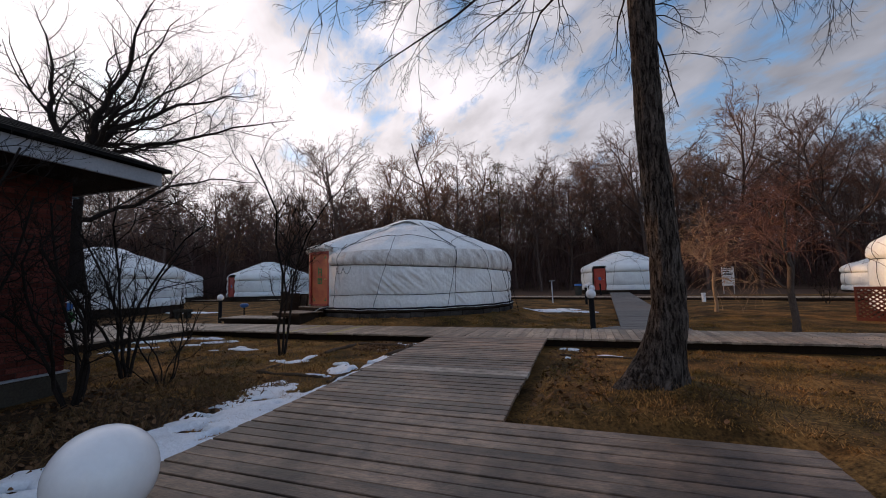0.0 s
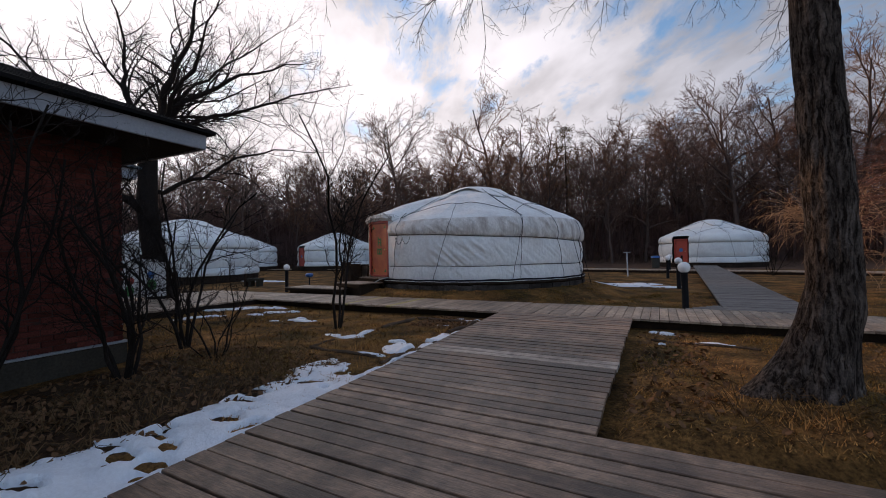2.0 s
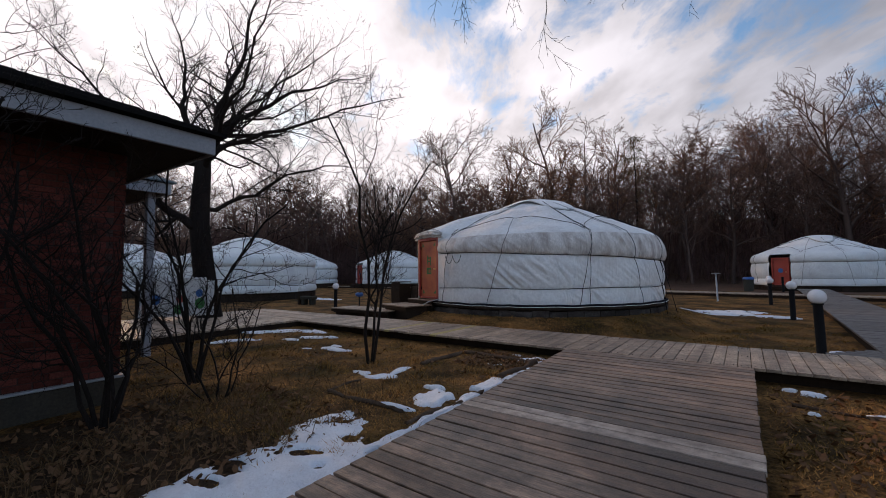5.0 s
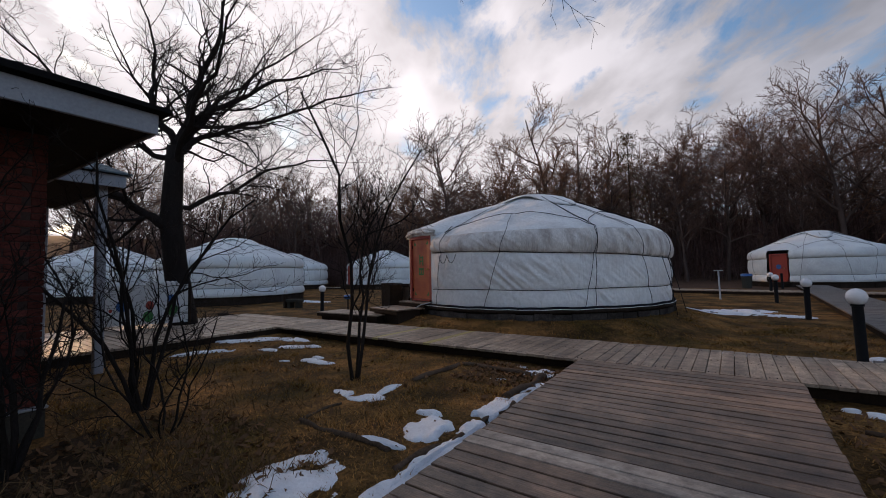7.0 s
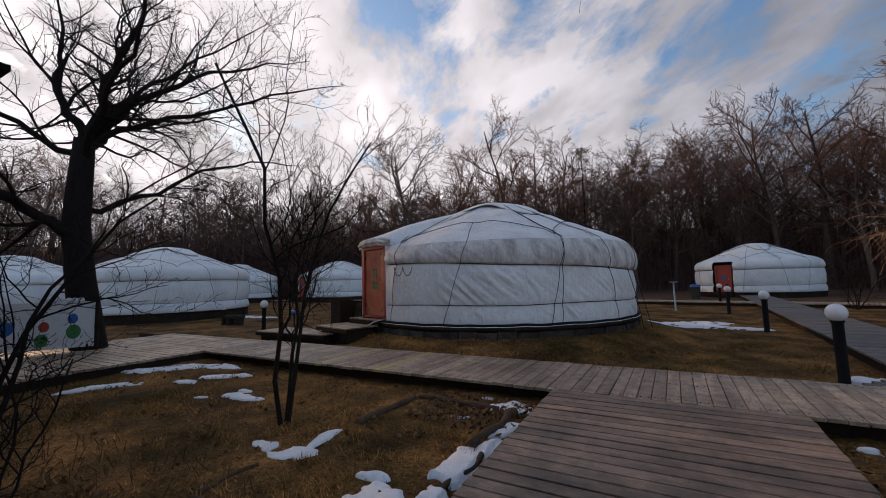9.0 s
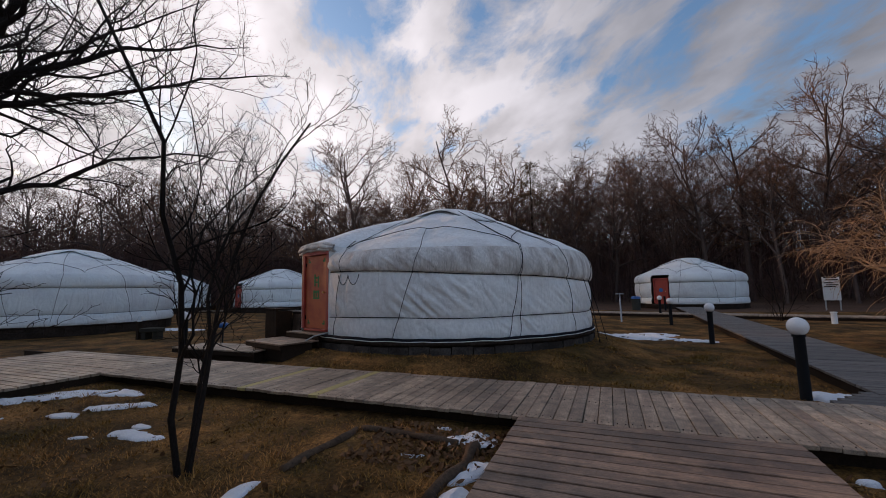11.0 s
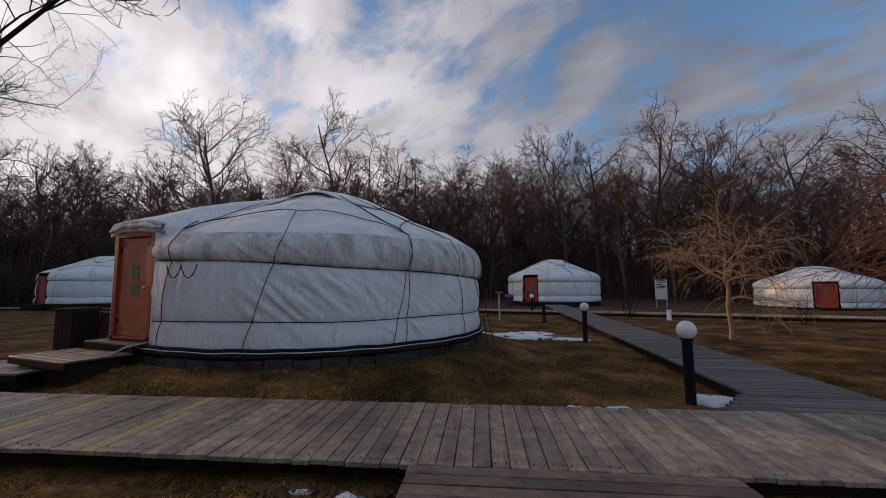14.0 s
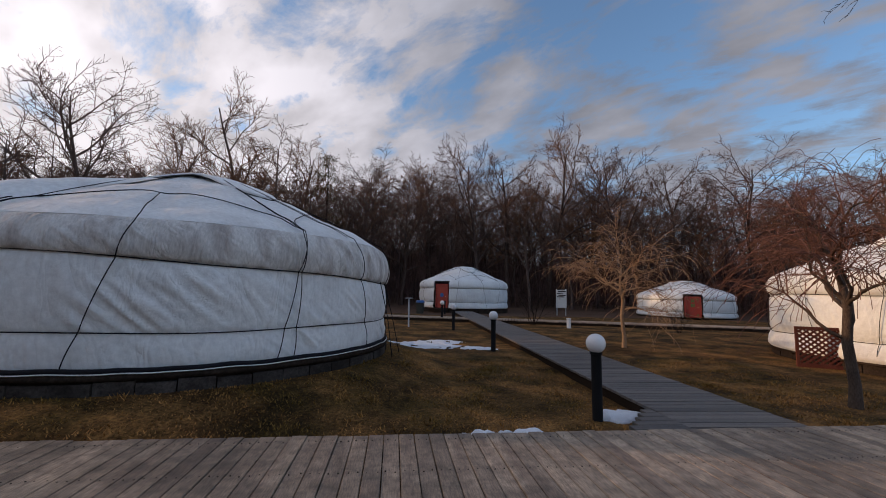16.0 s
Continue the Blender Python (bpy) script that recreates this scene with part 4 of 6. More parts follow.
def west_tree():
    """The dark spreading tree behind the notice board: a leaning trunk that forks low, with long crooked limbs."""
    rng = random.Random(21)
    out = []
    R = Vector((0.35, 0.94, 0))
    F = Vector((-0.94, 0.35, 0))
    U = Vector((0, 0, 1))
    trunk = [(Vector((0, 0, -0.1)), 0.36), (R * -0.06 + U * 0.5, 0.31), (R * -0.22 + U * 1.7, 0.275), (R * -0.34 + U * 2.9, 0.26), (R * -0.30 + U * 4.0, 0.235), (R * -0.26 + U * 4.9, 0.20)]
    out.append((0, trunk))
    # each limb: height of its fork, radius, then how far it goes to the side, back and up in three strides
    limbs = ((4.85, 0.120, (0.75, 0.1, 1.3), (1.3, 0.3, 1.2), (2.3, 0.2, 1.6)),
             (4.9, 0.125, (0.30, -0.2, 1.4), (0.5, -0.4, 1.6), (0.5, -0.3, 2.4)),
             (4.8, 0.110, (-0.50, 0.2, 1.3), (0.0, 0.4, 1.5), (-0.5, 0.3, 2.2)),
             (2.7, 0.130, (-0.75, -0.2, 0.7), (-0.9, -0.3, 0.8), (-1.8, -0.4, 2.2)),
             (3.3, 0.070, (1.2, 0.1, 0.4), (1.4, 0.2, 1.2), (2.2, 0.2, 0.6)),
             (4.6, 0.085, (0.9, -0.3, 0.8), (1.6, -0.4, 0.8), (2.0, -0.3, 1.3)),
             (4.7, 0.090, (0.2, 0.9, 1.0), (0.5, 1.2, 1.3), (0.8, 1.2, 1.6)),
             (4.4, 0.090, (0.1, -1.0, 0.9), (0.4, -1.3, 1.2), (0.3, -1.3, 1.8)),
             (4.5, 0.080, (-0.8, 0.5, 0.9), (-1.1, 0.4, 1.3), (-1.2, 0.3, 1.7)),
             (4.9, 0.080, (0.5, 0.3, 1.5), (0.9, 0.2, 1.8), (1.6, -0.2, 2.0)))
    for z, rad, *strides in limbs:
        k = max(i for i, (p, _) in enumerate(trunk[:-1]) if p.z <= z)
        g = (z - trunk[k][0].z) / (trunk[k + 1][0].z - trunk[k][0].z)
        ways = [R * a * 1.3 + F * b + U * c * 0.92 for a, b, c in strides]
        p = trunk[k][0].lerp(trunk[k + 1][0], g)
        pts = [(p.copy(), rad)]
        steps = 5
        total = steps * len(ways)
        for q in range(1, total + 1):
            u = q / total * len(ways) - 0.5
            i0 = min(max(int(math.floor(u)), 0), len(ways) - 1)
            i1 = min(i0 + 1, len(ways) - 1)
            w = ways[i0].lerp(ways[i1], min(1, max(0, u - i0)))
            p = p + w / steps + Vector((rng.uniform(-1, 1), rng.uniform(-1, 1), rng.uniform(-1, 1))) * 0.11
            pts.append((p.copy(), rad * (1 - 0.95 * q / total) + 0.003))
        out.append((1, pts))
        length = sum(w.length for w in ways)
        for c in range(18):
            f = 0.14 + 0.85 * (c + rng.random()) / 18
            k = min(int(f * total), total - 1)
            s = pts[k][0].lerp(pts[k + 1][0], f * total - k)
            ax = (pts[k + 1][0] - pts[k][0]).normalized()
            sd = Vector((rng.uniform(-1, 1), rng.uniform(-1, 1), rng.uniform(-0.5, 0.8)))
            sd = (sd - ax * sd.dot(ax)).normalized()
            an = radians(rng.uniform(30, 65))
            grow(rng, s, ax * math.cos(an) + sd * math.sin(an), length * rng.uniform(0.28, 0.46) * (1.15 - 0.45 * f), pts[k][1] * 0.42, 2, 4, out, kids=(0, 0, 0, 9, 6), bend=0.34, rise=0.05, angle=(28, 66), ratio=0.48, thin=0.5, first=0.15)
    v, f = tubes([p for l, p in out if l < 2], sides)
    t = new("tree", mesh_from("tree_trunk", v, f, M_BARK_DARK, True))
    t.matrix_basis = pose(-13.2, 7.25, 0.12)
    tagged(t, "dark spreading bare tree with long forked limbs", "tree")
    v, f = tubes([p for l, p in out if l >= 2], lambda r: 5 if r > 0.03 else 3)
    part_mesh("crown", mesh_from("crown", v, f, M_BARK_DARK, True), t)


west_tree()


def weeping_tree(x, y, h, seed, mat, twig, label, stout=1.0, lean=(0.0, 0.0)):
    """A small grafted tree: crooked limbs from a short trunk, and long fine twigs that arch over and hang."""
    rng = random.Random(seed)
    out = []
    fork = h * 0.46
    trunk = [(Vector((0, 0, -0.08)), 0.078 * stout), (Vector((0.02, 0, 0.30)), 0.060 * stout), (Vector((-0.03, 0.02, h * 0.30)), 0.054 * stout), (Vector((0.01, 0, fork)), 0.052 * stout), (Vector((-0.06, 0.03, h * 0.62)), 0.036 * stout), (Vector((-0.02, 0.02, h * 0.78)), 0.022 * stout)]
    out.append((0, trunk))

    def sweep(p, d, ln, r, level):
        n = (0, 8, 9, 7)[level]
        pts = []
        wild = (0, 0.42, 0.24, 0.20)[level]
        for k in range(n + 1):
            pts.append((p.copy(), max(0.0042, r * (1 - 0.85 * k / n))))
            sink = (0, 0.10 - 0.30 * k / n, 0.10 - 0.42 * k / n, -0.06 - 0.30 * k / n)[level]
            d = (d + Vector((rng.uniform(-1, 1), rng.uniform(-1, 1), rng.uniform(-1, 1))) * wild + Vector((lean[0] * 0.06, lean[1] * 0.06, sink))).normalized()
            p = p + d * ln / n
        out.append((level, pts))
        if level < 3:
            count = (0, 9, 6)[level]
            for c in range(count):
                f = 0.25 + 0.74 * (c + rng.random()) / count
                k = min(int(f * n), n - 1)
                a = rng.uniform(0, 6.283)
                ax = (pts[k + 1][0] - pts[k][0]).normalized()
                sweep(pts[k][0].lerp(pts[k + 1][0], f * n - k), ax * 0.8 + Vector((math.cos(a), math.sin(a), rng.uniform(-0.1, 0.6))) * 0.8, h * ((0.24, 0.44), (0.16, 0.34))[level - 1][0] + h * rng.random() * 0.20, r * 0.36, level + 1)
    for k in range(10):
        a = k * 2.4 + rng.uniform(-0.3, 0.3)
        z = rng.uniform(fork - 0.15 * h, fork + 0.28 * h)
        q = max(i for i, (p, _) in enumerate(trunk[:-1]) if p.z <= z)
        g = (z - trunk[q][0].z) / (trunk[q + 1][0].z - trunk[q][0].z)
        sweep(trunk[q][0].lerp(trunk[q + 1][0], g), Vector((math.cos(a) + lean[0], math.sin(a) + lean[1], 0.75)), h * rng.uniform(0.34, 0.58), 0.032 * stout * rng.uniform(0.7, 1.1), 1)
    v, f = tubes([p for l, p in out if l < 2], sides)
    t = new("tree", mesh_from("tree_trunk", v, f, mat, True))
    t.matrix_basis = pose(x, y, ground_z(x, y))
    tagged(t, label, "tree")
    v, f = tubes([p for l, p in out if l >= 2], lambda r: 3)
    part_mesh("crown", mesh_from("crown", v, f, twig, True), t)


weeping_tree(4.36, 17.0, 3.0, 3, M_PALE_BARK, M_TWIG_SUNLIT, "small weeping tree with tan bark catching the low sun, sunlit colour in its twigs", 1.0, (-0.15, -0.1))
weeping_tree(4.25, 10.9, 3.1, 8, M_BARK_GREY, M_TWIG_RED, "small bare weeping tree with reddish hanging twigs", 1.2, (-0.35, 0.1))


def shrub(x, y, stems, h, seed, label, lean=0.3, r=0.03, kids=(0, 5, 4, 3), top=3, bend=0.30, leans=None):
    rng = random.Random(seed)
    out = []
    for k in range(stems):
        a = (k + rng.uniform(0.1, 0.6)) * 6.283 / stems + seed
        lx, ly = leans[k] if leans else (lean * math.cos(a), lean * math.sin(a))
        grow(rng, (0.05 * math.cos(a), 0.05 * math.sin(a), -0.06), (lx, ly, 1), h * rng.uniform(0.7, 1.1), r * rng.uniform(0.7, 1.1), 0, top, out, kids=kids, bend=bend, rise=0.07, ratio=0.5, thin=0.5, first=0.22)
    v, f = tubes([p for l, p in out if l == 0], sides)
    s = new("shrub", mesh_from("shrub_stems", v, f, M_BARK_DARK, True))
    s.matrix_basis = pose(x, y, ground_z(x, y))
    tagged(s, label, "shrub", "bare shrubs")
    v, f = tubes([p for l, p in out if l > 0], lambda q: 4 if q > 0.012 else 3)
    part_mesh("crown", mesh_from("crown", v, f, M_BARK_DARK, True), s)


shrub(-5.42, 6.22, 3, 3.5, 18, "slender bare sapling with several dark stems", 0.26, 0.028, (0, 11, 8, 5), 3, 0.30, ((0.28, 0.12), (0.14, -0.02), (-0.14, -0.05)))
shrub(-6.50, 4.15, 6, 2.7, 6, "bare multi-stemmed shrub beside the lawn", 0.16, 0.025, (0, 8, 6, 4))
shrub(-5.65, 3.05, 7, 2.3, 7, "bare twiggy shrub beside the brick wall", 0.35, 0.023, (0, 9, 6, 4))
shrub(-5.75, 1.8, 8, 3.1, 9, "bare twiggy shrub beside the brick wall", 0.35, 0.022, (0, 9, 6, 4))
shrub(-5.5, 4.0, 6, 1.6, 11, "low bare shrub above the snow", 0.6, 0.012, (0, 5, 4, 3))
shrub(-5.6, 0.4, 6, 2.6, 13, "bare twiggy shrub beside the brick wall", 0.4, 0.018, (0, 7, 5, 3))
shrub(4.3, 24.6, 6, 2.0, 15, "bare bush on the far lawn", 0.3, 0.02, (0, 5, 4, 3))
shrub(9.6, 21.6, 6, 1.2, 16, "low bare bush beside the far walk", 0.4, 0.015, (0, 5, 4, 3))


# ---- the wood ----
def wood_kind(seed, height, warm, spread):
    """One bare tree of the wood: tapered stem, spreading crooked limbs, and a rounded crown of twigs."""
    rng = random.Random(seed)
    out = []
    stem = []
    p, d = Vector((0, 0, -0.3)), Vector((0, 0, 1))
    for k in range(9):
        f = k / 8
        stem.append((p.copy(), 0.17 * (1 - 0.86 * f) + 0.015))
        d = (d + Vector((rng.uniform(-1, 1), rng.uniform(-1, 1), 0)) * 0.14 + Vector((0, 0, 0.10))).normalized()
        p = p + d * height / 8
    out.append((0, stem))

    def limb(s, w, ln, r, level):
        n = (0, 6, 4, 2, 1)[level]
        pts = []
        q, dd = s.copy(), w.normalized()
        for k in range(n + 1):
            pts.append((q.copy(), r * (1 - 0.80 * k / n) + 0.0062))
            dd = (dd + Vector((rng.uniform(-1, 1), rng.uniform(-1, 1), rng.uniform(-1, 1))) * 0.24 + Vector((0, 0, 0.06))).normalized()
            q = q + dd * ln / n
        out.append((level, pts))
        if level == 4:
            return
        kids = (0, 7, 5, 3)[level]
        for c in range(kids):
            f = 0.22 + 0.77 * (c + rng.random()) / kids
            k = min(int(f * n), n - 1)
            b = pts[k][0].lerp(pts[k + 1][0], f * n - k)
            ax = (pts[k + 1][0] - pts[k][0]).normalized()
            sd = Vector((rng.uniform(-1, 1), rng.uniform(-1, 1), rng.uniform(-0.6, 0.7)))
            sd = (sd - ax * sd.dot(ax)).normalized()
            an = radians(rng.uniform(28, 62))
            limb(b, ax * math.cos(an) + sd * math.sin(an), ln * rng.uniform(0.40, 0.62) * (1.12 - 0.4 * f), r * 0.46 * (1.1 - 0.5 * f) + 0.002, level + 1)
    num = 12
    for c in range(num):
        f = 0.30 + 0.66 * (c + rng.random() * 0.8) / num
        k = min(int(f * 8), 7)
        s = stem[k][0].lerp(stem[k + 1][0], f * 8 - k)
        a = c * 2.4 + rng.uniform(-0.5, 0.5)
        el = rng.uniform(0.55, 1.1) + 0.9 * max(0, f - 0.6)
        limb(s, Vector((math.cos(a), math.sin(a), el)), height * spread * rng.uniform(0.8, 1.15) * (1.15 - 0.62 * f), stem[k][1] * 0.58, 1)
    v, f = tubes([q for l, q in out if l <= 1], lambda r: 6 if r > 0.06 else 4)
    trunk = mesh_from("trunk", v, f, M_BARK_WOOD, True)
    v, f = tubes([q for l, q in out if l > 1], lambda r: 3)
    return trunk, mesh_from("crown", v, f, M_TWIG_WARM if warm else M_TWIG, True)


def wood():
    kinds = [wood_kind(40 + k, 11.0 + 0.5 * (k % 3), k in (2, 5), (0.42, 0.50, 0.40, 0.52, 0.38, 0.46, 0.48)[k]) for k in range(7)]
    rng = random.Random(77)
    spots = []
    for d0, d1, num, s0, s1 in ((42, 47, 30, 0.70, 1.02), (47, 54, 42, 0.8, 1.15), (54, 64, 50, 0.9, 1.30), (64, 84, 52, 1.0, 1.4)):
        for i in range(num):
            deg = -80 + 162 * (i + rng.uniform(0.1, 0.9)) / num
            a = radians(deg)
            d = rng.uniform(d0, d1)
            sc = rng.uniform(s0, s1) * (1 - 0.05 * smooth_step(44, 58, deg) - 0.14 * smooth_step(18, 40, -deg))
            yaw = rng.uniform(0, 360)
            if deg > 68 and i % 3 == 0:
                continue
            spots.append((-2 - d * math.sin(a), 4 + d * math.cos(a), sc, yaw))
    # a thin row to the west, out of view, added to streak the low sunlight
    for i in range(6):
        a = radians(92 + 40 * (i + rng.random()) / 6)
        d = rng.uniform(50, 60)
        spots.append((-2 - d * math.sin(a), 4 + d * math.cos(a), rng.uniform(0.7, 0.9), rng.uniform(0, 360)))
    # taller trees that stand out of the skyline
    for deg, d, sc in ((35.0, 42, 1.44), (31.3, 43, 1.34), (20.0, 47, 1.64), (16.5, 48, 1.58), (12.6, 50, 1.54), (-11.0, 42.5, 1.44), (-15.5, 44, 1.40), (-21.0, 46, 1.38), (-31.5, 43, 1.30), (-36.5, 46, 1.25), (-44, 47, 1.2), (-26, 50, 1.36), (5, 50, 1.34), (0, 52, 1.30), (-5, 49, 1.25), (42, 50, 1.1)):
        spots.append((-2.2 - d * math.sin(radians(deg)), 5 + d * math.cos(radians(deg)), sc, rng.uniform(0, 360)))
    for x, y, s, yaw in spots:
        kind = kinds[rng.randrange(7)]
        tree("tree", kind, pose(x, y, ground_z(x, y), rng.uniform(-3, 3), rng.uniform(-3, 3), yaw) @ Matrix.Scale(s, 4), "tall bare tree at the edge of the winter wood", "trees of the wood")


wood()


def undergrowth():
    """Thin stems and brush that close the view between the trunks, as one mass."""
    rng = random.Random(5)
    lines = []
    for i in range(17000):
        deg = -82 + 152 * rng.random() if i < 10500 else 15 + 64 * rng.random()
        a = radians(deg)
        d = rng.uniform(43, 92)
        if deg > 66 and i % 3 == 0:
            continue
        x, y = -2 - d * math.sin(a), 4 + d * math.cos(a)
        z = ground_z(x, y)
        tall = i % 5 < 2 and d > 47
        h = (rng.uniform(4.5, 9.5) if tall else rng.uniform(1.2, 4.0)) * (1 - 0.05 * smooth_step(44, 58, deg))
        w = 0.055 if tall else 0.03
        p = Vector((x, y, z - 0.1))
        q = p + Vector((rng.uniform(-1, 1) * h * 0.16, rng.uniform(-1, 1) * h * 0.16, h))
        lines.append([(p, w), (p.lerp(q, 0.5) + Vector((rng.uniform(-0.3, 0.3), rng.uniform(-0.3, 0.3), 0)), w * 0.7), (q, 0.008)])
        for b in range(7):
            s = p.lerp(q, rng.uniform(0.15, 0.95))
            e = s + Vector((rng.uniform(-1, 1), rng.uniform(-1, 1), rng.uniform(0.0, 0.9))) * min(h, 5) * 0.36
            lines.append([(s, 0.02), (e, 0.007)])
    v, f = tubes(lines, lambda r: 3)
    ob = new("undergrowth", mesh_from("undergrowth", v, f, M_BRUSH, True))
    tagged(ob, "tangled brown brush under the bare trees", "brush", kind="stuff")


undergrowth()


def ivy_tree(x, y, h):
    """A slim tree still holding brown-green foliage in hanging tufts."""
    rng = random.Random(3)
    t = new("tree", mesh_from("tree_trunk", *tubes([[(Vector((0, 0, -0.3)), 0.2), (Vector((0.2, 0, h * 0.5)), 0.12), (Vector((0.1, 0.2, h)), 0.02)]], sides), M_BARK_DARK, True))
    t.matrix_basis = pose(x, y, ground_z(x, y))
    tagged(t, "slim tree with olive-brown hanging foliage in the wood", "tree")
    verts, faces = [], []
    for k in range(150):
        f = rng.uniform(0.45, 1.0)
        rad = h * 0.16 * (1.15 - f) * 1.6 + 0.3
        a = rng.uniform(0, 6.283)
        r = rad * rng.uniform(0.2, 1.0)
        c = Vector((0.15 + r * math.cos(a), r * math.sin(a), h * f - 0.25 * r))
        for j in range(26):
            p = c + Vector((rng.gauss(0, 0.28), rng.gauss(0, 0.28), rng.gauss(0, 0.15)))
            m = pose(p.x, p.y, p.z, rng.uniform(-60, 60), rng.uniform(-60, 60), rng.uniform(0, 360)) @ Matrix.Scale(rng.uniform(0.10, 0.20), 4)
            b = len(verts)
            verts += [m @ Vector(q) for q in ((-0.25, 0, 0), (0.25, 0, 0), (0.1, 1.2, -0.3))]
            faces.append((b, b + 1, b + 2))
    part_mesh("crown", mesh_from("crown", verts, faces, M_IVY), t, "olive-brown foliage in hanging tufts")


ivy_tree(-10.6, 52.5, 16.5)


# ---- boardwalks ----
def plank_mesh(length, width, along_x, mat, thick=0.038, seed=0):
    bm = bmesh.new()
    if along_x:
        box(bm, -length / 2, -width / 2, -thick, length / 2, width / 2, 0, 0.004)
    else:
        box(bm, -width / 2, -length / 2, -thick, width / 2, length / 2, 0, 0.004)
    return finish("plank", bm, mat)


rngp = random.Random(12)


def plank(me, parent, x, y, z, yaw=0.0):
    ob = new("plank", me)
    ob.parent = parent
    ob.matrix_basis = pose(x, y, z + rngp.uniform(-0.003, 0.003), rngp.uniform(-0.25, 0.25), rngp.uniform(-0.06, 0.06), yaw + rngp.uniform(-0.12, 0.12))
    return ob


PITCH = 0.138


def main_deck():
    d = new("boardwalk_main")
    tagged(d, "weathered grey-brown plank boardwalk between the lawns", "boardwalk", kind="structure")
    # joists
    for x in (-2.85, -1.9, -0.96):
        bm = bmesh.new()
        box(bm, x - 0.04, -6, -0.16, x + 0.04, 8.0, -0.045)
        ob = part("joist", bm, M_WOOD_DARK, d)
        ob.matrix_basis = Matrix.Shear('XZ', 4, (0, 0)) @ pose(0, 0, 0.06, math.degrees(math.atan2(0.22, 7.9)))
    wide = plank_mesh(4.52, 0.131, True, M_WOOD_X)
    for k in range(48):
        y = 3.55 - k * PITCH
        plank(wide, d, -0.79 + rngp.uniform(-0.007, 0.007), y, deck_z(y))
    narrow = plank_mesh(2.29, 0.131, True, M_WOOD_X)
    pale = plank_mesh(2.31, 0.131, True, M_WOOD_PALE)
    k = 0
    y = 3.70
    while y < 7.98:
        plank(pale if 5.10 < y < 5.40 else narrow, d, -1.905 + rngp.uniform(-0.007, 0.007), y, deck_z(y))
        y += PITCH


def cross_deck():
    d = new("boardwalk_cross")
    tagged(d, "weathered plank boardwalk crossing in front of the yurt", "boardwalk", kind="structure")
    for yy in (8.24, 9.44):
        bm = bmesh.new()
        box(bm, -16, yy - 0.03, 0.02, 14, yy + 0.03, 0.24)
        part("joist", bm, M_WOOD_DARK, d)
    me = plank_mesh(1.56, 0.131, False, M_WOOD_Y)
    painted = plank_mesh(1.56, 0.131, False, M_YELLOW)
    x = -10.10
    while x < 9.0:
        plank(painted if -6.95 < x < -6.79 or -5.75 < x < -5.59 else me, d, x, 8.83 + rngp.uniform(-0.007, 0.007), 0.28)
        x += PITCH


def nails():
    """Rusty nail heads in two rows along each end of the crossing walk's planks."""
    rng = random.Random(19)
    verts, faces = [], []
    x = -10.10
    while x < 9.0:
        for y in (8.13, 8.83, 9.47):
            for dx in (-0.034, 0.034):
                cx, cy = x + dx + rng.uniform(-0.008, 0.008), y + rng.uniform(-0.015, 0.015)
                b = len(verts)
                for z in (0.262, 0.2842):
                    verts += [(cx + 0.0055 * math.cos(k * math.pi / 3), cy + 0.0055 * math.sin(k * math.pi / 3), z) for k in range(6)]
                faces += [(b + k, b + (k + 1) % 6, b + 6 + (k + 1) % 6, b + 6 + k) for k in range(6)] + [tuple(range(b + 6, b + 12))]
        x += PITCH
    walk_way = bpy.data.objects["boardwalk_cross"]
    ob = part_mesh("nails", mesh_from("nails", verts, faces, M_NAIL), walk_way, "dark rusty nail heads")
    ob["kind"] = "stuff"


def ramp_path():
    d = new("boardwalk_path")
    tagged(d, "plank boardwalk leading to a far yurt", "boardwalk", kind="structure")
    me = plank_mesh(1.36, 0.128, True, M_WOOD_WET)
    y = 9.70
    slope = 0.042
    for sx in (-0.6, 0.6):
        bm = bmesh.new()
        box(bm, sx - 0.03, 0, 0.0, sx + 0.03, 24, 0.235)
        ob = part("joist", bm, M_WOOD_DARK, d)
        ob.matrix_basis = pose(1.36, 9.7, 0, 0, 0, -math.degrees(math.atan(slope)))
    while y < 33.4:
        plank(me, d, 1.36 + (y - 9.7) * slope, y, 0.28, -2.4)
        y += PITCH
    # corner fillet where the path leaves the cross walk
    for k in range(5):
        ln = 0.62 - k * 0.12
        bm = bmesh.new()
        box(bm, -ln, 0, -0.038, 0, 0.128, 0, 0.004)
        ob = part("corner_plank", bm, M_WOOD_WET, d)
        ob.matrix_basis = pose(0.69, 9.62 + k * PITCH, 0.279)


